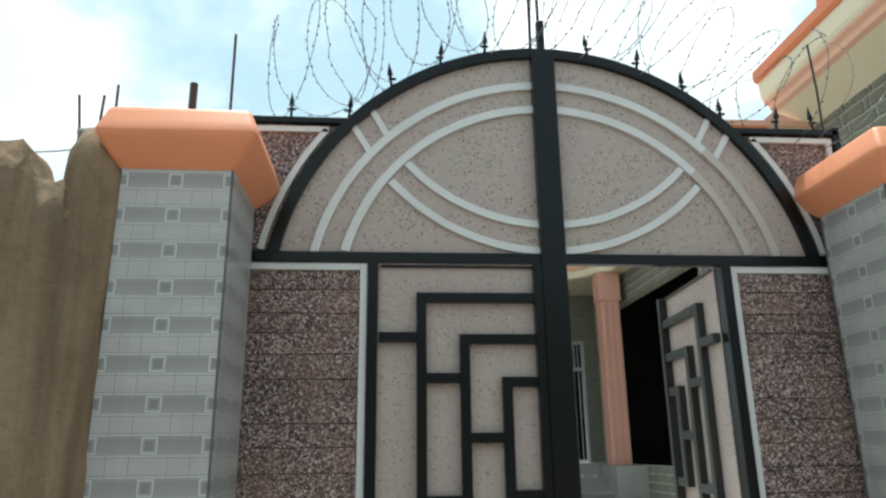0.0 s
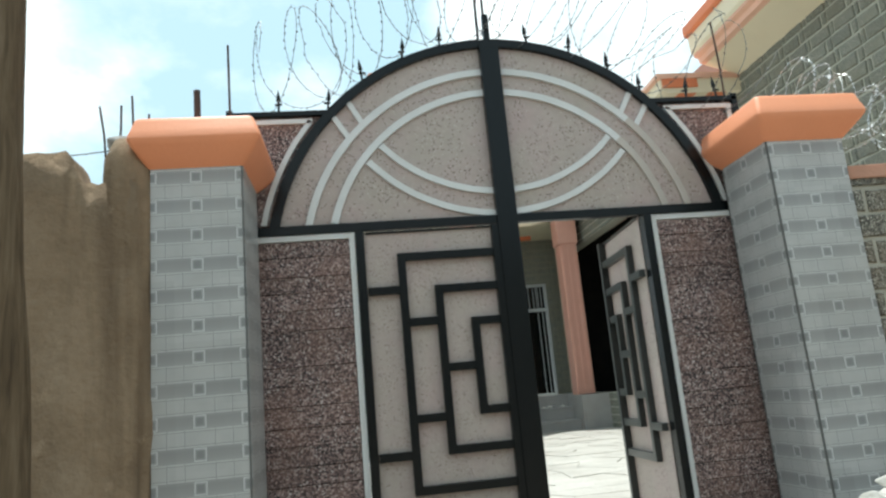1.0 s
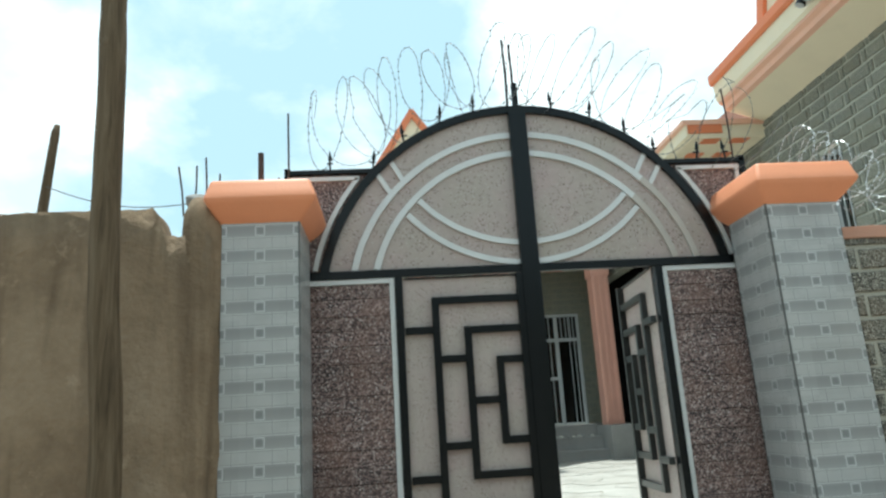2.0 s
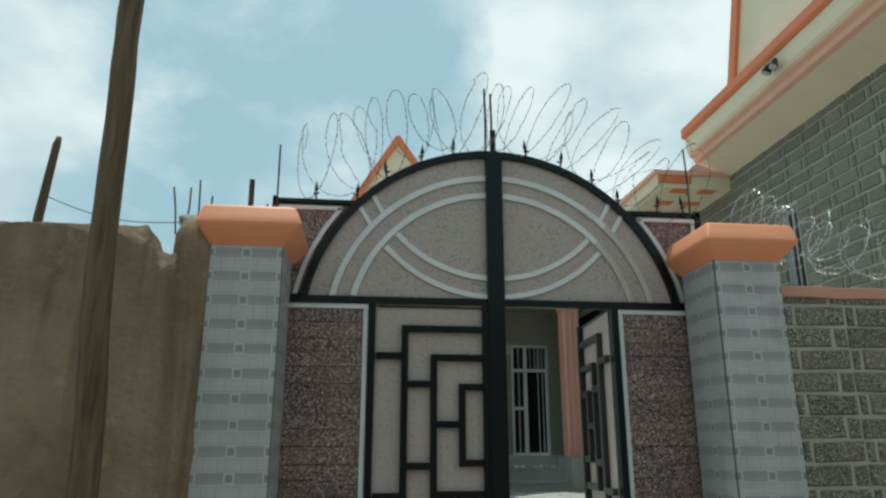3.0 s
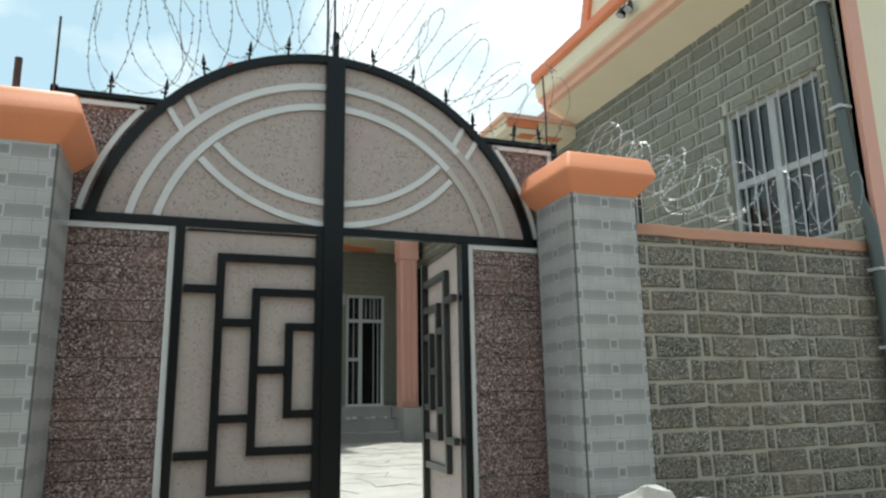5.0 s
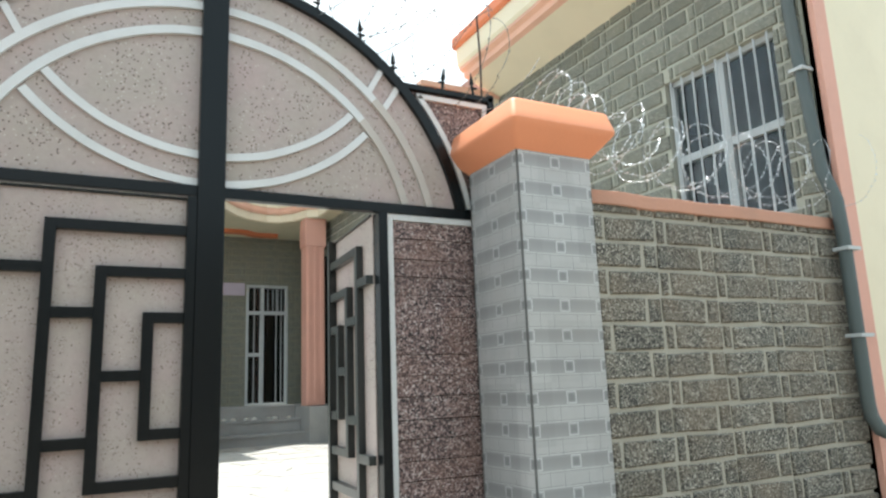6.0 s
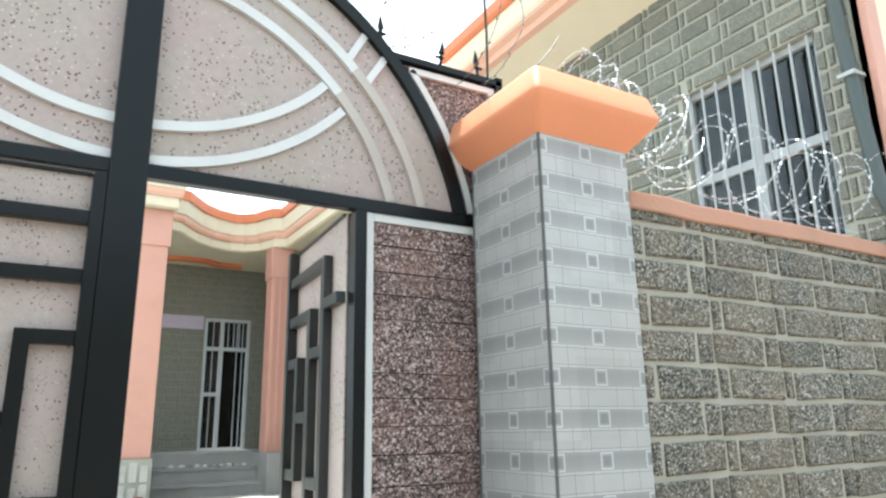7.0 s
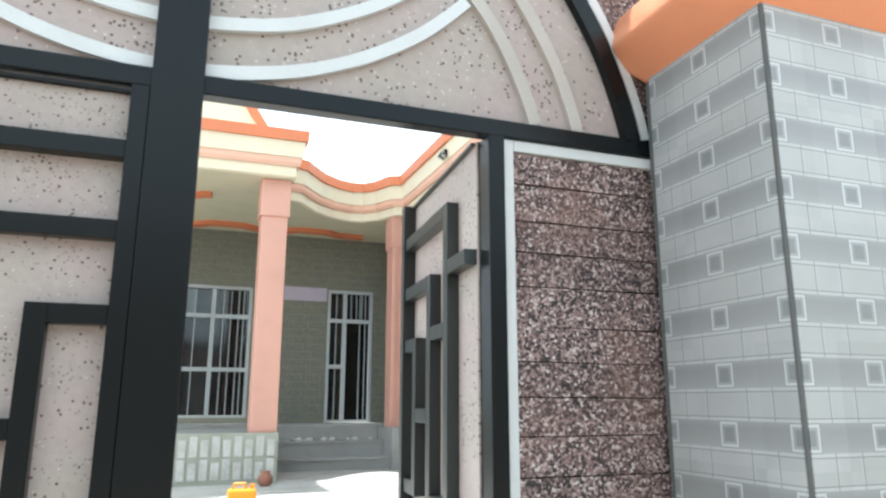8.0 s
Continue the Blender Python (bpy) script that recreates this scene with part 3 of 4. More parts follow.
cable = thing("cable", "thin sagging cable tied between the stake and the pillar", "cable")
part("strand", tubed([(-3.64 + 1.45 * i / 12, 0.48 - 0.75 * i / 12, 3.60 - 0.42 * i / 12 - 0.1 * math.sin(math.pi * i / 12)) for i in range(13)], 0.004, 5), M_OLD_WIRE, cable)

for (x0, z0), (x1, z1) in (((-2.33, 3.05), (-2.39, 3.42)), ((-2.265, 3.1), (-2.27, 3.42)), ((-2.19, 3.05), (-2.21, 3.48)), ((-2.12, 3.0), (-2.115, 3.36))):
    r = thing("rebar_rod", "thin rusty reinforcing rod sticking up from the mud pier", "rod", "rods on the pier")
    part("bar", tubed([(x0, -0.36, z0), ((x0 + x1) / 2 + 0.006, -0.33, (z0 + z1) / 2), (x1, -0.30, z1)], 0.007, 6), M_RUST, r)


# ---- gate pillars ----
def pillar_cap(x0, x1, y0, y1, parent, left=0.1, right=0.1, front=0.14, back=0.09, steep=0.0):
    """Flared plaster cap: a splay out to a soft edge, then a lip that leans back to the flat top; overhangs for each side."""
    prof = [(0.0, 2.918), (0.06, 2.923), (0.45, 2.968), (0.80, 3.012), (0.94, 3.030), (1.0, 3.046), (0.985, 3.060), (0.85, 3.102), (0.70, 3.150), (0.65, 3.165), (0.58, 3.174), (0.40, 3.178)]
    bm = bmesh.new()
    rows = []
    for o, z in prof:
        ring = []
        for sx, sy in ((0, 0), (1, 0), (1, 1), (0, 1)):
            cx, cy = (x1 + (max(o, steep) if z > 3.04 else o) * right if sx else x0 - o * left), (y1 + o * back if sy else y0 - o * front)
            dx, dy = (-1 if sx else 1), (-1 if sy else 1)
            e = 0.026
            pr = [(cx + dx * e, cy), (cx + dx * e * 0.55, cy + dy * e * 0.12), (cx + dx * e * 0.12, cy + dy * e * 0.55), (cx, cy + dy * e)]
            if (sx, sy) in ((0, 0), (1, 1)):
                pr = pr[::-1]
            ring += pr
        rows.append([bm.verts.new((x, y, z + 0.004 * noise.noise((x * 6, y * 6, z * 9)))) for x, y in ring])
    n = len(rows[0])
    for a, b2 in zip(rows, rows[1:]):
        for k in range(n):
            bm.faces.new((a[k], a[(k + 1) % n], b2[(k + 1) % n], b2[k]))
    bm.faces.new(rows[-1])
    bm.faces.new(rows[0][::-1])
    bmesh.ops.recalc_face_normals(bm, faces=bm.faces)
    ob = smooth(part("cap", bm, M_ORANGE, parent, "bright orange flared plaster cap"))
    ob.data.set_sharp_from_angle(angle=0.5)


def tile_mesh(name, u0, u1, h):
    bm = bmesh.new()
    box(bm, u0, u1, -0.012, 0.0, 0.0, h)
    me = bpy.data.meshes.new(name)
    bm.to_mesh(me)
    bm.free()
    me.materials.append(M_TILE)
    return me


TILE_H = 0.32
T_FULL = tile_mesh("tile_full", -0.1225, 0.1225, TILE_H)
T_LEFT = tile_mesh("tile_left", 0.0, 0.1225, TILE_H)
T_RIGHT = tile_mesh("tile_right", -0.1225, 0.0, TILE_H)


def gate_pillar(x0, w, sides, left, right, steep=0.0):
    k = w / 0.49
    p = thing("gate_pillar", "square gate pillar clad in grey and white glazed tiles under an orange cap", "pillar", "pillars of the gate")
    part("core", boxed(x0, x0 + w, -0.575, -0.05, 0.2, 2.92), M_GROUT, p, "grey cement core")
    pillar_cap(x0 - 0.012, x0 + w + 0.012, -0.587, -0.05, p, left, right, steep=steep)
    for s in sides:
        xa, xb = (x0 - 0.009, x0) if s == "left" else (x0 + w, x0 + w + 0.009)
        part("corner_joint", boxed(xa, xb, -0.584, -0.575, 0.387, 2.92), M_GROUT, p, "dark cement joint along the corner")
    rnd = random.Random(x0)
    for r in range(8):
        z = 2.947 - TILE_H * (r + 1)
        runs = [("front", [(T_LEFT, 0.0), (T_FULL, 0.245), (T_RIGHT, 0.49)])]
        runs += [(s, [(T_LEFT, 0.0), (T_FULL, 0.245), (T_RIGHT, 0.49)]) for s in sides]
        for face, row in runs:
            for me, u in row:
                o = new("tile", me)
                o.parent = p
                jit = rnd.uniform(0, 0.0007)
                if face == "front":
                    o.matrix_basis = pose(x0 + u * k, -0.575 - jit, z) @ Matrix.Diagonal((k, 1, 1, 1))
                elif face == "left":
                    o.matrix_basis = pose(x0 - jit, -0.575 + 0.49 - u, z, 0, 0, -90)
                else:
                    o.matrix_basis = pose(x0 + w + jit, -0.575 + u, z, 0, 0, 90)
    return p


gate_pillar(-2.028, 0.468, ["right"], 0.075, 0.115)
gate_pillar(1.512, 0.486, ["left"], 0.10, 0.092, 0.9)

# rods cast into the left pillar and the gate
for x, z1, r in ((-1.84, 3.50, 0.02), (-1.655, 3.79, 0.007), (-1.72, 3.32, 0.006), (-1.93, 3.30, 0.006)):
    o = thing("rebar_stub", "dark reinforcing rod standing out of the pillar cap", "rod", "rods on the cap")
    part("bar", tubed([(x, -0.30, 3.14), (x - 0.003, -0.30, z1)], r, 7), M_RUST, o)

# ---- the gate ----
GC, GR = 2.425, 1.507      # centre height and radius of the arch


def gate():
    g = thing("arched_gate", "black steel arched gate with cream terrazzo panels and white strips", "gate")
    part("lintel", boxed(-1.72, 1.72, -0.045, 0.005, 2.648, 2.705, bev=0.004), M_BLACK, g, "black lintel bar")
    base = math.asin((2.705 - GC) / GR)
    part("arch_rim", arc_band(GC, GR - 0.058, GR, base, math.pi - base, -0.045, 0.035, 56), M_BLACK, g, "black arched rim")
    part("post", boxed(-0.062, 0.070, -0.07, 0.045, YARD - 0.05, 3.90, bev=0.005), M_BLACK, g, "black middle post")
    part("post_finial", boxed(-0.012, 0.030, -0.03, 0.012, 3.88, 4.13, bev=0.003), M_BLACK, g)
    for x, z in ((-0.055, 4.50), (-0.005, 4.46)):
        part("rod", tubed([(x, -0.02, 3.85), (x + 0.004, -0.02, 4.2), (x - 0.002, -0.02, z)], 0.009, 6), M_BLACK, g)
    for s in (-1, 1):
        lim = math.asin((2.705 - GC) / (GR - 0.055))
        pts = [(s * 0.05, 2.70)] + [(s * x, z) for x, z in arc_pts(GC, GR - 0.05, lim, math.pi / 2 - 0.035, 26)]
        part("arch_panel", prismed(pts, "y", -0.012, 0.012), M_CREAM_TERRAZZO, g, "cream speckled terrazzo arch panel")
        for cz, r, a0, a1 in ((GC, 1.275, 0.222, math.pi / 2 - 0.03), (GC + 0.005, 1.122, 0.253, math.pi / 2 - 0.035)):
            if s < 0:
                part("ring_strip", arc_band(cz, r - 0.022, r + 0.022, math.pi - a1, math.pi - a0, -0.032, -0.006, 40), M_WHITE, g, "white curved strip")
            else:
                cut = 0.78 if r > 1.2 else 0.74
                part("ring_strip", arc_band(cz, r - 0.022, r + 0.022, cut, a1, -0.032, -0.006, 26), M_WHITE, g, "white curved strip")
                part("ring_strip", arc_band(cz, r - 0.022, r + 0.022, a0, cut, -0.032, -0.006, 20), M_DULL_STRIP, g, "cream curved strip")
        for cz, r, ex, ez in ((3.896, 1.026, 0.765, 3.212), (3.855, 1.133, 0.850, 3.106)):
            a0, a1 = -math.pi / 2 + 0.05, math.atan2(ez - cz, ex)
            if s < 0:
                a0, a1 = -math.pi - a1, -math.pi - a0
            part("lens_strip", arc_band(cz, r - 0.020, r + 0.020, a0, a1, -0.030, -0.006, 20), M_WHITE, g, "white curved strip")
        for (xa, za), (xb, zb) in (((0.955, 3.255), (1.06, 3.425)), ((0.86, 3.345), (0.955, 3.515))):
            d = Vector((xb - xa, zb - za)).normalized() * 0.017
            q = [(s * (xa - d.y), za + d.x), (s * (xa + d.y), za - d.x), (s * (xb + d.y), zb - d.x), (s * (xb - d.y), zb + d.x)]
            part("spoke_strip", prismed(q, "y", -0.030, -0.006), M_WHITE, g, "short white spoke strip")
        # corner outside the arch
        a_top = math.asin((3.435 - GC) / (GR + 0.0))
        pts = [(s * x, z) for x, z in arc_pts(GC, GR - 0.01, base, a_top, 18)] + [(s * 1.70, 3.435), (s * 1.70, 2.70)]
        part("corner_panel", prismed(pts, "y", -0.008, 0.012), M_DARK_TERRAZZO, g, "dark pebbled corner panel")
        part("corner_rail", boxed(*sorted((s * 1.095, s * 1.72)), -0.04, 0.025, 3.432, 3.466, bev=0.003), M_BLACK, g)
        part("corner_stile", boxed(*sorted((s * 1.685, s * 1.725)), -0.04, 0.025, 2.70, 3.48), M_BLACK, g)
        a_w = math.asin((3.40 - GC) / (GR + 0.04))
        b_w = math.asin((2.72 - GC) / (GR + 0.04))
        w0, w1 = (b_w, a_w) if s > 0 else (math.pi - a_w, math.pi - b_w)
        part("corner_strip", arc_band(GC, GR + 0.022, GR + 0.056, w0, w1, -0.026, -0.004, 20), M_WHITE, g, "white curved strip")
        part("corner_strip", boxed(*sorted((s * 1.19, s * 1.68)), -0.026, -0.004, 3.385, 3.415), M_WHITE, g, "white strip")
        part("corner_strip", boxed(*sorted((s * 1.645, s * 1.675)), -0.026, -0.004, 2.72, 3.384), M_WHITE, g, "white strip")
        # side panel below the lintel
        part("jamb", boxed(*sorted((s * 0.912, s * 0.966)), -0.05, 0.05, YARD - 0.05, 2.648, bev=0.004), M_BLACK, g, "black hinge jamb")
        part("panel_strip", boxed(*sorted((s * 0.968, s * 1.004)), -0.035, 0.0, YARD, 2.646, bev=0.003), M_WHITE, g, "white upright strip")
        part("panel_strip", boxed(*sorted((s * 1.005, s * 1.72)), -0.035, 0.0, 2.610, 2.646, bev=0.003), M_WHITE, g, "white strip")
        back = part("side_panel", boxed(*sorted((s * 0.97, s * 1.72)), -0.009, 0.03, YARD - 0.05, 2.646), M_DARK_TERRAZZO, g, "dark pebbled side panel in courses")
        z, rnd = 2.608, random.Random(s)
        while z > YARD + 0.05:
            h = 0.112 + rnd.uniform(-0.012, 0.012)
            bm = bmesh.new()
            box(bm, *sorted((s * 1.006, s * 1.70)), -0.020 - rnd.uniform(0, 0.003), -0.004, z - h + 0.0045, z)
            for v in bm.verts:
                v.co.z += rnd.uniform(-0.0025, 0.0025)
            part("stone_course", bm, M_DARK_TERRAZZO, back)
            z -= h
    for i, x in enumerate((-1.40, -1.09, -0.85, -0.58, -0.32, 0.29, 0.57, 0.84, 1.05, 1.37, 1.60)):
        z = 3.46 if abs(x) > 1.12 else GC + math.sqrt(GR * GR - x * x) - 0.005
        lean = 0.012 * math.sin(i * 2.3)
        sp = part("spike", tubed([(x, -0.005, z - 0.01), (x + lean, -0.005, z + 0.085), (x + lean, -0.005, z + 0.09), (x + lean * 1.3, -0.005, z + 0.115), (x + lean * 1.6, -0.005, z + 0.17)],
                                 [0.008, 0.008, 0.017, 0.013, 0.001], 6), M_BLACK, g, "black spear spike")
        bm = bmesh.new()
        box(bm, x - 0.022, x + 0.022, -0.012, 0.002, z + 0.06, z + 0.07)
        part("collar", bm, M_BLACK, sp)
    return g


gate()


def gate_leaf(label, m, s, bar_paint):
    """A leaf in its own plane: hinge at x=0, free edge at x=s*0.85; the pattern stands proud on the street side (-y)."""
    L = thing("gate_leaf", label, "gate leaf", "leaves of the gate")
    b0, top, bot = 0.05, 2.64, YARD + 0.06

    def bar(name, xa, xb, za, zb, depth=0.036):
        # xa, xb run from the gate's middle, as on the closed leaf
        xs = sorted((s * (0.908 - xa), s * (0.908 - xb)))
        return part(name, boxed(*xs, -0.02 - depth, -0.012, za, zb, bev=0.003), bar_paint, L)

    part("sheet", boxed(*sorted((s * -0.003, s * 0.848)), -0.014, 0.014, bot, top), M_CREAM_TERRAZZO, L, "cream speckled terrazzo sheet")
    bar("stile", 0.108, 0.063, bot, top, 0.045)
    bar("rail", 0.900, 0.109, top - 0.012, top, 0.01)
    bar("rail", 0.900, 0.109, bot, bot + 0.045, 0.02)
    for x, zt in ((0.716, 2.49), (0.499, 2.277), (0.289, 2.063)):
        zb = 3.54 - zt
        bar("upright_bar", x, x - b0, zb, zt)
        bar("cross_bar", x - b0, 0.107, zt - b0, zt)
        bar("cross_bar", x - b0, 0.107, zb, zb + b0)
    for xa, xb, z in ((0.905, 0.716, 2.262), (0.905, 0.716, 1.278), (0.666, 0.499, 2.058), (0.666, 0.499, 1.482), (0.449, 0.289, 1.77)):
        bar("short_bar", xa, xb, z - b0 / 2, z + b0 / 2)
    L.matrix_basis = m
    return L


gate_leaf("closed gate leaf of cream terrazzo with a black stepped-bar pattern", pose(-0.908, 0, 0), 1, M_BLACK)
# Bars of the open leaf carry their reflected sheen as a greyer paint colour.
gate_leaf("gate leaf swung open inwards, cream terrazzo with black bars", pose(0.920, 0.035, 0.012, 0, 0, -94), -1, M_SHEEN_BLACK)


# ---- razor wire ----
def razor_coil(name, label, centres, radius, turns, mat, r_wire, seed, squash=1.0, start=0.0, spread=0.45, level=0.0, barb=5.0, wild=1.0):
    """A loose coil of barbed tape wound round a line of centres; loops uneven in size and lean."""
    rnd = random.Random(seed)
    C = [Vector(c) for c in centres]
    per = 36
    n = int(turns) * per
    size = [1 + wild * rnd.uniform(-0.32, 0.12) for _ in range(int(turns) + 2)]
    lean = [wild * rnd.uniform(-0.45, 0.5) for _ in range(int(turns) + 2)]
    pts = []
    for i in range(n + 1):
        f, g = i / n, i / per
        q = f * (len(C) - 1)
        k = min(int(q), len(C) - 2)
        c = C[k].lerp(C[k + 1], q - k)
        d = ((C[k + 1] - C[k]).normalized() + Vector((level, 0, 0))).normalized()
        side = d.cross(Vector((0, 0, 1))).normalized()
        upn = side.cross(d)
        a = start + g * 2 * math.pi
        h = int(g)
        e = g - h
        e = e * e * (3 - 2 * e)
        rr = radius * (size[h] * (1 - e) + size[h + 1] * e)
        ln = lean[h] * (1 - e) + lean[h + 1] * e
        pts.append(c + upn * (rr * squash * math.sin(a)) + side * (rr * 0.75 * math.cos(a)) + d * rr * (ln * math.sin(a) + spread * math.cos(a)))
    bm = bmesh.new()
    tube(bm, pts, r_wire, 4)
    w = thing(name, label, "razor wire")
    part("strand", bm, mat, w)
    verts, faces = [], []
    for i in range(1, n, 1):
        p = pts[i]
        d = (pts[i + 1] - pts[i - 1]).normalized()
        o = d.orthogonal().normalized()
        o = (Matrix.Rotation(rnd.uniform(0, 6.28), 3, d) @ o)
        u = d.cross(o)
        L, h, t = r_wire * barb * 0.75, r_wire * barb * 0.9, r_wire * 0.5
        b0 = len(verts)
        for e in (t, -t):
            verts += [p - d * L * 0.35 + u * e, p + d * L * 0.35 + u * e, p + o * h + d * L + u * e, p + o * h * 0.9 - d * L + u * e]
        for q in ((0, 1, 2, 3), (7, 6, 5, 4), (0, 4, 5, 1), (1, 5, 6, 2), (2, 6, 7, 3), (3, 7, 4, 0)):
            faces.append([b0 + j for j in q])
    me = bpy.data.meshes.new("barbing")
    me.from_pydata(verts, [], faces)
    me.materials.append(mat)
    o = new("barbing", me)
    o.parent = w
    tagged(o, "small cut barbs", kind="stuff")
    return w


arch_line = [(-1.58, 0.02, 3.80), (-1.42, 0.02, 3.84), (-1.18, 0.02, 3.90)]
arch_line += [((GR + 0.36) * math.cos(a), 0.02, GC + (GR + 0.34) * math.sin(a)) for a in [math.pi * (0.70 - 0.46 * i / 16) for i in range(17)]]
arch_line += [(1.55, 0.02, 3.76), (1.85, 0.03, 3.72)]
razor_coil("razor_wire", "loose coil of thin razor wire over the arched gate", arch_line, 0.315, 17, M_OLD_WIRE, 0.0023, 3, 1.18, 0.0, 0.36, 0.6)
razor_coil("razor_wire", "second thin strand wound loosely through the coil over the gate", [(x * 0.98, y + 0.03, z - 0.03) for x, y, z in arch_line], 0.29, 6, M_OLD_WIRE, 0.0021, 8, 1.15, 1.3, 0.5, 0.6)
razor_coil("razor_wire", "shiny coil of razor wire along the top of the street wall",
           [(2.02, -0.24, 3.27), (2.25, -0.35, 3.19), (2.6, -0.44, 3.12), (3.0, -0.47, 3.08), (3.35, -0.49, 3.06), (3.7, -0.50, 3.05), (4.0, -0.56, 3.05), (4.3, -0.78, 3.06)],
           0.25, 9, M_WIRE, 0.0012, 11, 1.0, 1.2, 0.25, 0.0, 9.0, 0.5)
razor_coil("razor_wire", "tangled end of shiny razor wire behind the pillar cap",
           [(1.95, -0.26, 3.42), (2.10, -0.32, 3.34), (2.28, -0.37, 3.24), (2.6, -0.42, 3.10)], 0.18, 7, M_WIRE, 0.0012, 23, 1.0, 0.8, 0.4, 0.0, 9.0, 1.1)
razor_coil("razor_wire", "thin second strand of razor wire wound through the wall coil",
           [(2.15, -0.34, 3.17), (2.7, -0.43, 3.09), (3.3, -0.47, 3.05), (4.0, -0.54, 3.04)], 0.22, 5, M_WIRE, 0.0012, 31, 1.0, 3.0, 0.6, 0.0, 9.0, 0.8)
razor_coil("razor_wire", "flattened length of razor wire behind the pillar cap",
           [(-2.10, 0.05, 3.26), (-1.9, 0.05, 3.30), (-1.62, 0.04, 3.34)], 0.09, 5, M_OLD_WIRE, 0.0036, 5, 0.6)
rod = thing("rebar_rod", "tall thin rod holding up the razor wire", "rod")
part("bar", tubed([(1.66, 0.0, 3.42), (1.665, 0.0, 3.75), (1.655, 0.0, 4.05)], 0.007, 6), M_RUST, rod)

# ---- the house ----
HOUSE = thing("house", "single-storey grey stone house with cream and orange cornices", "house")
WX = 4.24      # face of the wing's side wall
OPEN_WINDOWS = [(-0.29, 0.88, 2.88, 4.39), (2.30, 2.70, 3.40, 4.48)]


DOORWAY = (7.2, 12.6, 1.37, 4.75)
WING = part("wall", wall_with_holes([-0.6, 13.3], [0.3, 5.5], OPEN_WINDOWS + [DOORWAY], lambda u, d, z: (WX + d, u, z), 0.25), M_HOUSE_JOINT, HOUSE, "grey-green stone block wall with pale joints")
# Sheets closing the side opening; the gloom inside is their near-black colour.
part("side_room", boxed(WX + 1.6, WX + 1.7, 5.0, 13.3, 0.4, 5.5), M_ROOM_SHADE, HOUSE, "near-black sheet standing in for shade inside the side opening")
part("side_room", boxed(WX + 0.25, WX + 1.7, 13.1, 13.25, 0.4, 5.5), M_ROOM_SHADE, HOUSE, "near-black sheet standing in for shade inside the side opening")
part("side_room", boxed(WX + 0.25, WX + 1.7, 5.0, 5.1, 0.4, 5.5), M_ROOM_SHADE, HOUSE, "near-black sheet standing in for shade inside the side opening")


def wing_window(y0, y1, z0, z1, mull, transom, bars):
    w = part("window", boxed(WX + 0.10, WX + 0.135, y0 - 0.004, y1 + 0.004, z0 - 0.004, z0 + 0.05), M_STEEL, HOUSE, "grey steel window with upright burglar bars")
    f = 0.05
    for a in ((y0, y1, z1 - f, z1), (y0, y0 + f, z0, z1), (y1 - f, y1, z0, z1)):
        part("frame", boxed(WX + 0.06, WX + 0.135, *a, bev=0.004), M_STEEL, w)
    for y in mull:
        part("mullion", boxed(WX + 0.05, WX + 0.13, y - 0.045, y + 0.045, z0 + f, z1 - f, bev=0.004), M_STEEL, w)
    for z in transom:
        part("transom", boxed(WX + 0.055, WX + 0.13, y0 + f, y1 - f, z - 0.035, z + 0.035, bev=0.004), M_STEEL, w)
    pane = part("pane", boxed(WX + 0.095, WX + 0.101, y0 + f, y1 - f, z0 + f, z1 - f), M_GLASS, w, "dark glass pane")
    pane.visible_shadow = False
    n = bars
    for i in range(n):
        y = y0 + (y1 - y0) * (i + 0.5) / n
        part("bar", tubed([(WX + 0.012, y, z0 + 0.01), (WX + 0.012, y, z1 - 0.01)], 0.010, 6), M_STEEL, w)
    # No cloth: a near-black sheet paints the room's darkness behind the pane.
    part("curtain", boxed(WX + 0.23, WX + 0.24, y0, y1, z0, z1), M_ROOM_SHADE, w, "near-black sheet standing in for the room's shade behind the glass")


wing_window(-0.29, 0.88, 2.88, 4.39, [0.30], [3.62], 9)
wing_window(2.30, 2.70, 3.40, 4.48, [], [], 4)

FRONT = part("wall", boxed(WX + 0.02, 9.0, -0.62, -0.40, 0.1, 5.5), M_CREAM, HOUSE, "cream painted street front")
part("corner_trim", boxed(WX + 0.0, WX + 0.15, -0.645, -0.55, 0.1, 5.5, bev=0.006), M_SALMON, FRONT, "salmon painted corner strip")
part("band", boxed(WX + 0.02, 9.0, -0.632, -0.60, 1.10, 1.31), M_BROWN, FRONT, "brown painted band")
part("roof", boxed(WX + 0.01, 9.0, -0.3, 13.3, 5.5, 6.0), M_ROOF, HOUSE)


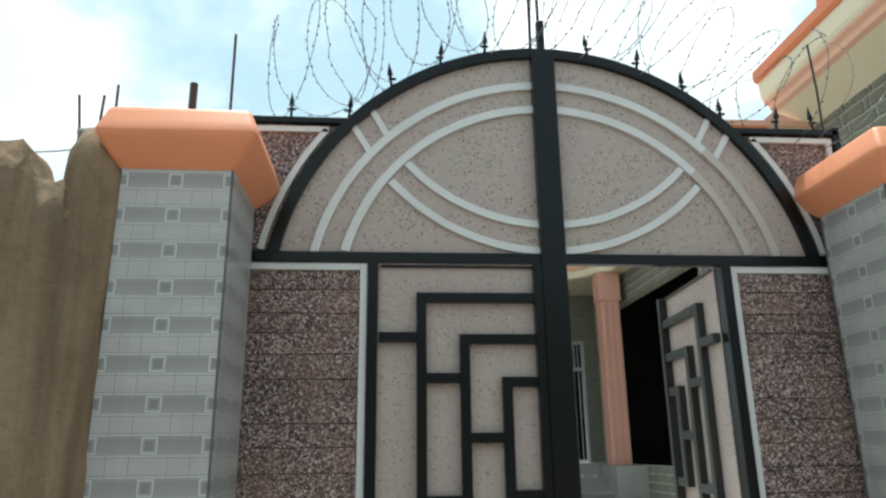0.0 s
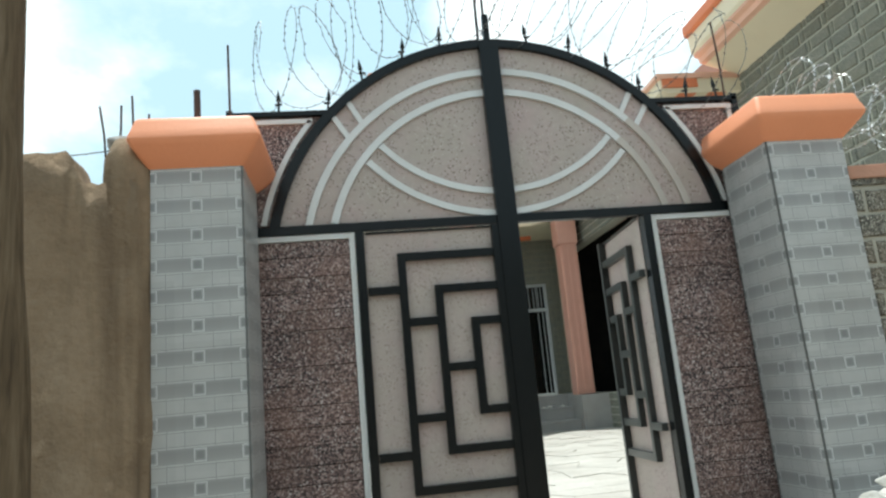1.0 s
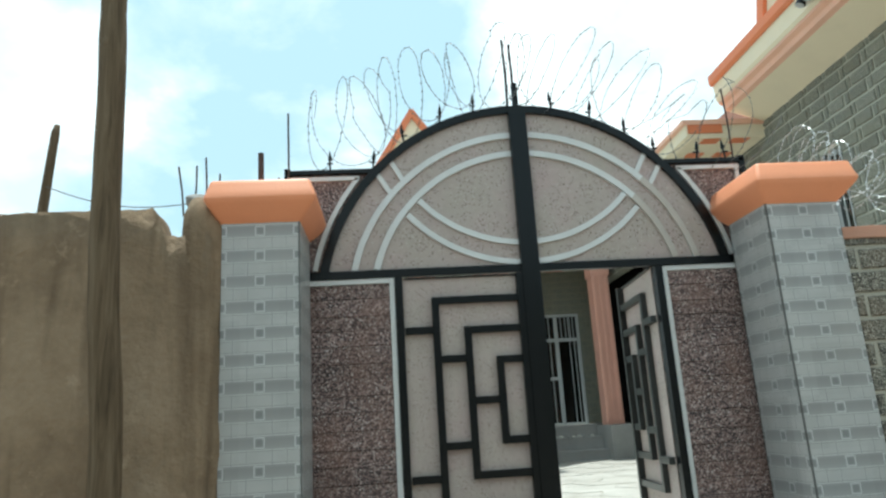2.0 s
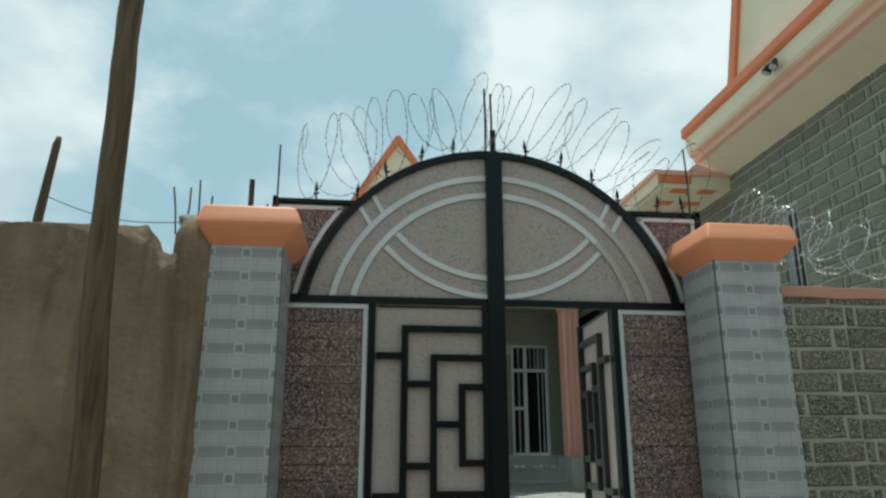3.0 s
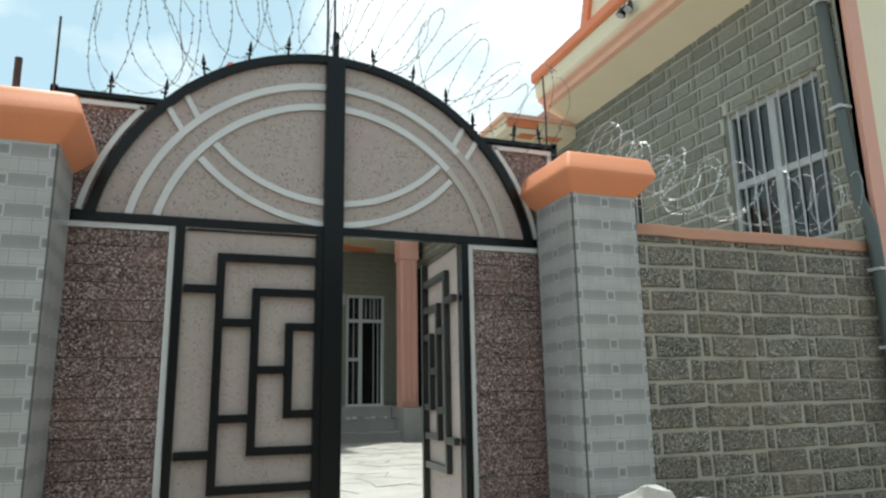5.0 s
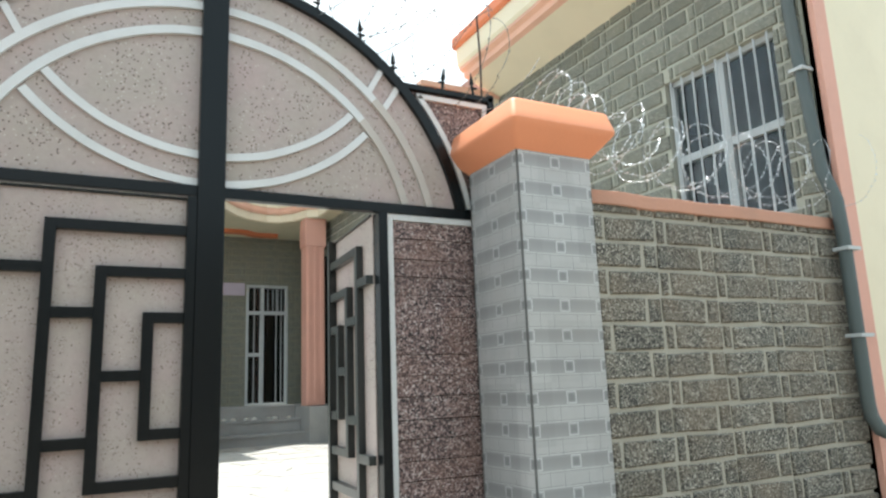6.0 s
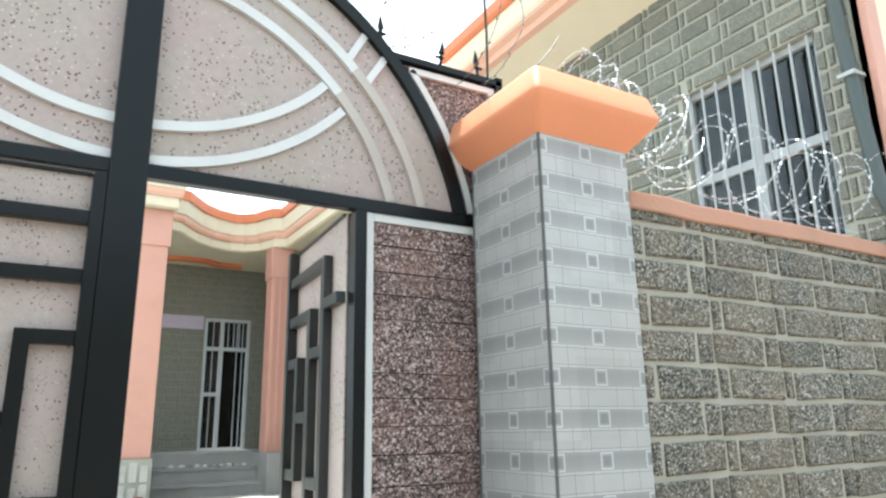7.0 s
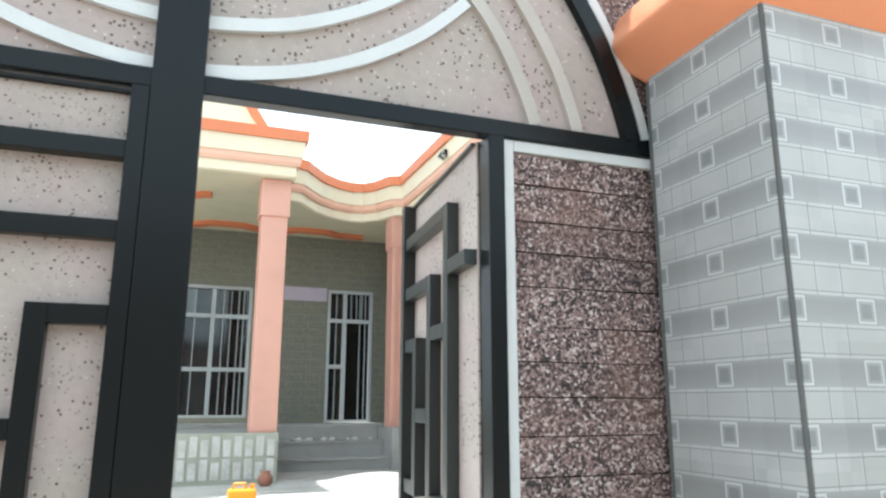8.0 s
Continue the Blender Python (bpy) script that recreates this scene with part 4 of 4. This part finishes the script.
def eave(y0, y1, x_out, zb, zt, parent):
    """Stepped plaster cornice along the wing: (x, z) sections drawn out along y."""
    h = zt - zb
    o = x_out
    so = part("soffit", prismed([(WX + 0.02, zb), (o + 0.20, zb + 0.24 * h), (o + 0.20, zb + 0.5 * h), (WX + 0.02, zb + 0.5 * h)], "y", y0, y1), M_CREAM, parent, "cream sloping soffit")
    part("moulding", prismed([(o + 0.21, zb + 0.24 * h), (o + 0.13, zb + 0.27 * h), (o + 0.12, zb + 0.36 * h), (o + 0.06, zb + 0.40 * h), (o + 0.06, zb + 0.5 * h), (o + 0.21, zb + 0.5 * h)], "y", y0, y1), M_PINK, parent, "pink moulding")
    part("cornice", prismed([(o + 0.055, zb + 0.44 * h), (o + 0.03, zb + 0.50 * h), (o + 0.02, zb + 0.80 * h), (o + 0.3, zb + 0.80 * h), (o + 0.3, zb + 0.51 * h), (o + 0.055, zb + 0.51 * h)], "y", y0, y1), M_CREAM, parent, "cream cornice")
    part("fascia", prismed([(o - 0.005, zb + 0.79 * h), (o - 0.03, zb + 0.84 * h), (o - 0.03, zt), (o + 0.3, zt), (o + 0.3, zb + 0.81 * h)], "y", y0 - 0.01, y1 + 0.01), M_TRIM_ORANGE, parent, "orange fascia")


ROOF_EDGE = part("eaves", boxed(3.82, WX + 0.02, -2.0, 3.68, 5.72, 6.0), M_CREAM, HOUSE, "cream eaves with orange and pink mouldings")
eave(-2.0, 3.7, 3.57, 5.38, 6.08, ROOF_EDGE)


def pediment(name, pts, axis, at, depth, parent):
    """Triangular cream gable with proud orange edges."""
    body = part(name, prismed(pts, axis, at, at + depth), M_CREAM, parent, "cream triangular roof gable with orange edges")
    a, top, b2 = [Vector(p) for p in pts]
    for k, (p, q) in enumerate(((a, top), (top, b2))):
        d = (q - p).normalized()
        n = Vector((-d.y, d.x)) * 0.11
        part("gable_edge", prismed([tuple(p + n * 0.35), tuple(q + n * 0.35), tuple(q - n), tuple(p - n)], axis, at - 0.05 - 0.005 * k, at + depth * (0.9 - 0.02 * k)), M_TRIM_ORANGE, body, "orange edge")
    return body


pediment("gable", [(2.50, 6.05), (1.25, 9.9), (-0.6, 6.05)], "x", 3.72, 0.4, HOUSE)

# second, lower canopy of the wing, with sunk orange squares under it
CAN = part("canopy", prismed([(3.20, 5.18), (3.12, 5.22), (3.12, 5.40), (WX + 0.02, 5.40), (WX + 0.02, 5.18)], "y", 3.72, 5.69), M_CREAM, HOUSE, "cream canopy with orange squares under it")
part("lip", prismed([(3.13, 5.37), (3.07, 5.39), (3.07, 5.44), (WX + 0.02, 5.44), (WX + 0.02, 5.37)], "y", 3.69, 5.695), M_PINK, CAN, "pale pink lip")
part("end_band", boxed(3.14, 3.62, 3.70, 3.722, 5.25, 5.369), M_TRIM_ORANGE, CAN, "orange band")
for x in (3.36, 3.78):
    for y in (3.74, 4.26, 4.72, 5.18):
        part("square", boxed(x, x + 0.24, y, y + 0.17, 5.168, 5.20, bev=0.004), M_TRIM_ORANGE, CAN, "orange square")

# ---- back wing with the veranda ----
EDGE = [(-4.5, 8.93), (1.5, 8.93), (1.5, 10.2), (1.8, 10.32), (1.95, 10.55), (2.2, 10.9), (2.55, 11.2), (2.95, 11.35), (3.25, 11.3), (3.5, 11.05), (3.6, 10.8), (3.68, 10.62), (3.9, 10.52), (3.95, 5.7)]
ROOF = part("veranda_roof", prismed(EDGE + [(WX + 0.02, 5.7), (WX + 0.02, 13.2), (-4.5, 13.2)], "z", 5.33, 5.95), M_SOFFIT, HOUSE, "pale veranda ceiling with scalloped cornice")
part("cornice", sweep(EDGE, [(-0.02, 5.32), (0.03, 5.34), (0.04, 5.50), (-0.02, 5.50)]), M_CREAM, ROOF, "cream cornice")
part("moulding", sweep(EDGE, [(-0.02, 5.502), (0.07, 5.502), (0.10, 5.56), (0.10, 5.64), (-0.02, 5.64)]), M_PINK, ROOF, "pink moulding")
part("cornice", sweep(EDGE, [(-0.02, 5.642), (0.12, 5.642), (0.15, 5.90), (-0.02, 5.90)]), M_CREAM, ROOF, "cream cornice")
part("fascia", sweep(EDGE, [(-0.02, 5.902), (0.19, 5.902), (0.20, 6.08), (-0.02, 6.08)]), M_TRIM_ORANGE, ROOF, "orange fascia")
wave = [(-4.0 + 0.1 * i, 12.35 + 0.22 * max(-0.4, min(0.6, math.sin(i * 0.37)))) for i in range(76)]
part("ceiling_moulding", sweep(wave, [(-0.10, 5.25), (0.10, 5.25), (0.10, 5.335), (-0.10, 5.335)]), M_TRIM_ORANGE, ROOF, "wavy orange ceiling moulding")
wave = [(-3.0 + 0.1 * i, 10.3 + 0.15 * max(-0.4, min(0.6, math.sin(i * 0.5)))) for i in range(34)]
part("ceiling_moulding", sweep(wave, [(-0.10, 5.26), (0.10, 5.26), (0.10, 5.335), (-0.10, 5.335)]), M_TRIM_ORANGE, ROOF, "wavy orange ceiling moulding")
pediment("gable", [(-1.95, 6.05), (-0.33, 8.68), (1.45, 6.05)], "y", 10.0, 0.4, HOUSE)

FLOOR_Z = 1.39
DOOR = (2.90, 3.89, FLOOR_Z, 4.19)
WIN = (-0.5, 1.31, 1.5, 4.15)
# Joints here use the mortar whose colour already holds the veranda's shade.
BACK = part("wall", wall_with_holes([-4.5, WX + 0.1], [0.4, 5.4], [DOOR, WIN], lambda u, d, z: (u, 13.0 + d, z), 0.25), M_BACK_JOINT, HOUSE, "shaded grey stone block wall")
# One near-black sheet paints the indoor shade behind door and window.
part("room", boxed(-4.5, WX, 13.9, 14.0, 0.4, 5.4), M_ROOM_SHADE, HOUSE, "near-black sheet standing in for shade behind the openings")
part("panel", boxed(1.95, 2.86, 12.965, 12.998, 3.93, 4.22), M_LILAC, BACK, "flat pale lilac rectangle on the wall")

bm = boxed(-4.5, WX, 11.35, 13.0, 0.4, FLOOR_Z)
VER = part("veranda", bm, M_CONCRETE, HOUSE, "grey concrete veranda floor")
for i, (y, z) in enumerate(((11.36, FLOOR_Z + 0.012), (10.95, 1.135), (10.55, 0.87))):
    if i:
        part("step", boxed(1.46, 3.75, y, 11.36, 0.4 + 0.01 * i, z - 0.03), M_STEP, VER, "worn grey concrete step")
    bm = boxed(1.47, 3.60 if i == 0 else 3.76, y - 0.035, y + 0.45, z - 0.05, z)
    bmesh.ops.subdivide_edges(bm, edges=[e for e in bm.edges if e.calc_length() > 1], cuts=24)
    for v in bm.verts:
        if v.co.y < y:
            v.co += Vector((0, 0.022 * noise.noise((v.co.x * 5, i, v.co.z * 9)), 0.010 * noise.noise((v.co.x * 7, i + 3, 0))))
    part("tread", bm, M_STEP, VER, "chipped pale cement tread")
part("step_wall", boxed(3.62, WX, 10.3, 11.36, 0.4, 1.37, bev=0.01), M_CONCRETE, VER, "low cement cheek wall")
part("veranda_base", boxed(-4.5, 1.46, 9.02, 11.36, 0.4, 1.36), M_CONCRETE, HOUSE, "cement veranda base")
PL = part("plinth", boxed(-4.5, 1.47, 8.985, 9.02, 0.4, 1.37), M_HOUSE_JOINT, HOUSE, "plinth faced with pale upright stones")
for r, z in enumerate((0.72, 1.04)):
    for i in range(11):
        x = -0.25 + 0.155 * i
        part("facing_stone", boxed(x + 0.012, x + 0.12, 8.965, 8.99, z, z + 0.29 - 0.05 * ((i + r) % 2), bev=0.006), M_ROCK, PL)


def column(x0, x1, y0, y1, z0, z1, fluted):
    c = part("column", boxed(x0, x1, y0, y1, z0, z1, bev=0.02), M_SALMON, HOUSE, "salmon painted square column")
    part("capital", boxed(x0 - 0.03, x1 + 0.03, y0 - 0.03, y1 + 0.03, z1 - 0.62, z1, bev=0.02), M_SALMON, c)
    if fluted:
        for i in range(3):
            x = x0 + (x1 - x0) * (i + 0.5) / 3
            part("fluting", boxed(x - 0.035, x + 0.035, y0 - 0.02, y0, z0 + 0.1, z1 - 0.25, bev=0.008), M_SALMON, c)


column(1.05, 1.46, 9.1, 9.5, 1.36, 5.33, False)
column(3.66, 4.06, 10.65, 11.05, 1.37, 5.33, True)


def back_opening(x0, x1, z0, z1, mull, rails, bars, label, name):
    w = part(name, boxed(x0, x1, 13.06, 13.12, z0, z0 + 0.05), M_STEEL, HOUSE, label)
    for a in ((x0, x1, z1 - 0.06, z1), (x0, x0 + 0.06, z0, z1), (x1 - 0.06, x1, z0, z1)):
        part("frame", boxed(a[0], a[1], 12.985, 13.12, a[2], a[3], bev=0.005), M_STEEL, w)
    for x in mull:
        part("mullion", boxed(x - 0.04, x + 0.04, 13.0, 13.11, z0 + 0.05, z1 - 0.06), M_STEEL, w)
    for xa, xb, z in rails:
        part("transom", boxed(xa, xb, 13.006, 13.105, z - 0.04, z + 0.04), M_STEEL, w)
    for x, za in bars:
        part("bar", tubed([(x, 13.04, za), (x, 13.04, z1 - 0.03)], 0.010, 6), M_STEEL, w)
    p = part("pane", boxed(x0 + 0.06, x1 - 0.06, 13.085, 13.09, z0 + 0.05, z1 - 0.06), M_GLASS, w, "dark glass")
    p.visible_shadow = False
    return w


back_opening(*DOOR[:2], FLOOR_Z, DOOR[3], [3.28], [(2.96, 3.83, 3.53), (2.96, 3.24, 2.55)], [(3.10, FLOOR_Z + 0.03), (3.42, 3.56), (3.54, 3.56), (3.66, 3.56), (3.62, FLOOR_Z + 0.03), (3.74, FLOOR_Z + 0.03)], "grey steel double door with barred fanlight", "door")
wb = back_opening(*WIN, [0.55], [(-0.44, 1.25, 3.53), (-0.44, 1.25, 2.45)], [(x, WIN[2] + 0.03) for x in (-0.2, 0.0, 0.2, 0.75, 0.9, 1.05, 1.15)], "tall grey steel window with burglar bars", "window")
bm = bmesh.new()
pts = [(-0.40 + 0.05 * i, 13.22 + 0.02 * math.sin(i * 1.7)) for i in range(13)]
for z0, z1 in ((3.57, 4.1),):
    rows = [[bm.verts.new((x, y, z)) for x, y in pts] for z in (z0, z1)]
    back_row = [[bm.verts.new((x, y + 0.01, z)) for x, y in pts] for z in (z0, z1)]
    for i in range(12):
        bm.faces.new((rows[0][i], rows[0][i + 1], rows[1][i + 1], rows[1][i]))
        bm.faces.new((back_row[0][i], back_row[1][i], back_row[1][i + 1], back_row[0][i + 1]))
part("curtain", bm, M_CURTAIN, wb, "pale grey curtain")

# ---- loose things ----
pipe = thing("drainpipe", "dark green-grey plastic downpipe at the house corner", "drainpipe")
smooth(part("pipe", tubed([(4.175, -0.46, 5.42), (4.17, -0.50, 4.2), (4.165, -0.57, 3.1), (4.16, -0.65, 2.85), (4.155, -0.66, 2.6), (4.15, -0.66, 1.45), (4.15, -0.67, 1.36), (4.17, -0.70, 1.28), (4.2, -0.78, 1.24)], 0.047, 12), M_PIPE, pipe))
for z, y in ((4.9, -0.48), (3.9, -0.52), (2.5, -0.66), (1.9, -0.66)):
    part("bracket", boxed(4.105, 4.25, y - 0.055, y + 0.06, z - 0.012, z + 0.012), M_STEEL, pipe, "grey pipe clip")


def spot_lamp(x, y, z):
    l = thing("spot_lamp", "small grey outdoor spotlight fixed to the cornice", "lamp")
    part("bracket", tubed([(x + 0.10, y, z + 0.0), (x, y, z), (x - 0.02, y, z)], 0.014, 8), M_STEEL, l)
    for d in (-0.055, 0.055):
        h = part("lamp_head", tubed([(x - 0.01, y + d, z + 0.04), (x - 0.03, y + d, z + 0.0), (x - 0.06, y + d * 1.3, z - 0.07)], [0.025, 0.045, 0.055], 12), M_BLACK, l)
        part("lens", tubed([(x - 0.061, y + d * 1.3, z - 0.0705), (x - 0.064, y + d * 1.32, z - 0.077)], 0.045, 12), M_STEEL, h)


spot_lamp(3.55, 1.38, 5.80)
spot_lamp(3.79, 8.10, 5.76)


def jerrycan(x, y):
    j = thing("jerrycan", "orange-yellow plastic jerrycan standing on the yard paving", "jerrycan")
    z = YARD + 0.03
    part("body", boxed(x - 0.14, x + 0.14, y - 0.1, y + 0.1, z, z + 0.30, bev=0.035), M_YELLOW, j)
    part("handle", tubed([(x - 0.09, y, z + 0.29), (x - 0.08, y, z + 0.35), (x + 0.03, y, z + 0.35), (x + 0.04, y, z + 0.29)], 0.016, 8), M_YELLOW, j)
    part("cap", tubed([(x + 0.1, y, z + 0.29), (x + 0.1, y, z + 0.345)], 0.025, 10), M_YELLOW, j)


jerrycan(0.72, 5.75)


def clay_pot(x, y):
    """Squat pot turned from a profile."""
    z = YARD + 0.03
    prof = [(0.06, 0.0), (0.09, 0.03), (0.108, 0.08), (0.10, 0.13), (0.07, 0.165), (0.062, 0.18), (0.075, 0.20), (0.066, 0.20), (0.054, 0.178), (0.05, 0.12)]
    bm = bmesh.new()
    rows = [[bm.verts.new((x + r * math.cos(a), y + r * math.sin(a), z + h)) for a in (2 * math.pi * k / 18 for k in range(18))] for r, h in prof]
    for a, b2 in zip(rows, rows[1:]):
        for k in range(18):
            bm.faces.new((a[k], a[(k + 1) % 18], b2[(k + 1) % 18], b2[k]))
    bm.faces.new(rows[0][::-1])
    bm.faces.new(rows[-1])
    tagged(smooth(obj("clay_pot", bm, M_BROWN)), "small brown clay pot on the paving by the plinth", "pot")


clay_pot(1.27, 8.62)


def rock(x, y, z, r, seed):
    """A broken, angular lump: a few flat faces, chipped along the edges."""
    rnd = random.Random(seed * 13)
    bm = bmesh.new()
    for i in range(15):
        d = Vector((rnd.gauss(0, 1), rnd.gauss(0, 1), rnd.gauss(0, 1))).normalized()
        k = r * rnd.uniform(0.88, 1.2)
        bm.verts.new((d.x * k * 1.2, d.y * k, d.z * k * 0.8))
    bmesh.ops.convex_hull(bm, input=bm.verts[:])
    loose = [v for v in bm.verts if not v.link_faces]
    bmesh.ops.delete(bm, geom=loose, context='VERTS')
    bmesh.ops.bevel(bm, geom=bm.edges[:], offset=r * 0.05, segments=1, affect='EDGES')
    bmesh.ops.triangulate(bm, faces=bm.faces[:])
    bmesh.ops.subdivide_edges(bm, edges=[e for e in bm.edges if e.calc_length() > r * 0.4], cuts=2, use_grid_fill=True)
    off = Vector((seed * 3.1, seed * 1.7, seed * 0.6))
    for v in bm.verts:
        v.co *= 1 + 0.13 * noise.noise(v.co * (2.2 / r) + off)
    ob = obj("limestone_rock", bm, M_ROCK)
    ob.matrix_basis = pose(x, y, z, 20 * math.sin(seed), 0, seed * 47)
    return tagged(ob, "rough white limestone lump in the heap by the wall", "rock", "heap of rocks")


rr = random.Random(4)
s = 0
for layer, (count, spread, z, r) in enumerate(((12, 0.55, 0.65, 0.17), (9, 0.38, 0.78, 0.135), (6, 0.22, 0.91, 0.10))):
    for i in range(count):
        a = 2 * math.pi * i / count + layer
        s += 1
        rock(1.62 + spread * 1.1 * math.cos(a), -1.18 + 0.34 * spread / 0.55 * math.sin(a), z, r * rr.uniform(0.75, 1.15), s)
rock(1.62, -1.18, 0.72, 0.24, 31)
rock(1.30, -1.2, 0.95, 0.075, 33)
rock(1.475, -1.22, 1.03, 0.115, 34)
rock(1.62, -1.16, 0.87, 0.10, 35)
rock(1.88, -1.20, 0.945, 0.105, 36)

for i in range(11):
    bm = bmesh.new()
    bmesh.ops.create_icosphere(bm, subdivisions=2, radius=0.045 + 0.02 * rr.random())
    for v in bm.verts:
        v.co *= 1 + 0.3 * noise.noise(v.co * 20 + Vector((i, 0, 0)))
        v.co.z *= 0.6
    o = obj("stone_chip", bm, M_ROCK if i % 3 else M_CONCRETE)
    o.matrix_basis = pose(2.0 + 0.14 * i + rr.uniform(-0.04, 0.04), 11.12 + rr.uniform(-0.07, 0.07), 1.155)
    tagged(o, "pale chip of broken stone lying on the veranda step", "stone chip", "chips on the step")

# ---- stone blocks of the walls, last ----
block_wall(WALL_STREET, 2.24, 2.748, 2.3, lambda a, z: pose(2.006 + a, -0.565, z), M_BLOCK,
           [(-1.0, 9.0, 2.70, 9.0), (-1.0, 9.0, -9.0, 0.45)], lambda a, z: True, "grey pebbled blocks", 1)

wing_holes = [(12.9 - y1, 12.9 - y0, z0 - 0.01, z1 + 0.01) for y0, y1, z0, z1 in OPEN_WINDOWS + [DOORWAY]]
block_wall(WING, 13.43, 5.45, 4.8, lambda a, z: pose(WX, 12.9 - a, z, 0, 0, -90), M_HOUSE_BLOCK, wing_holes + [(-1.0, 20.0, 5.42, 9.0)],
           lambda a, z: 12.9 - a < 2.6 and z > 2.75, "grey-green stone blocks", 0, 0.82, 1.0)

back_holes = [(h[0] + 1.0, h[1] + 1.0, h[2] - 0.01, h[3] + 0.01) for h in (DOOR, WIN, (1.95, 2.86, 3.93, 4.22))]
block_wall(BACK, 5.2, 5.36, 4.1, lambda a, z: pose(-1.0 + a, 13.0, z), M_HOUSE_BLOCK, back_holes + [(-9.0, 20.0, -9.0, FLOOR_Z)], lambda a, z: False, "grey-green stone blocks", 0, 0.82, 1.0)


def flagstones():
    """Irregular pale slabs of the yard."""
    rnd = random.Random(21)
    nx, ny = 8, 21
    off = {(i, j): (rnd.uniform(-0.09, 0.09), rnd.uniform(-0.07, 0.07)) for i in range(nx + 1) for j in range(ny + 1)}
    at = lambda i, j: (0.1 + 0.47 * i + off[i, j][0] + (0.2 if j % 2 else 0), 1.4 + 0.43 * j + off[i, j][1])
    for i in range(nx):
        for j in range(ny):
            q = [at(i, j), at(i + 1, j), at(i + 1, j + 1), at(i, j + 1)]
            cx, cy = sum(p[0] for p in q) / 4, sum(p[1] for p in q) / 4
            q = [(cx + (x - cx) * 0.975, cy + (y - cy) * 0.975) for x, y in q]
            if max(x for x, y in q) > 3.6 and cy > 9.5:
                continue
            if cy > 10.45 or (cx < 1.6 and cy > 8.85) or max(x for x, y in q) > 4.2:
                continue
            part("flagstone", prismed(q, "z", YARD, YARD + 0.024 + rnd.uniform(0, 0.01)), M_YARD, PAVING)


flagstones()
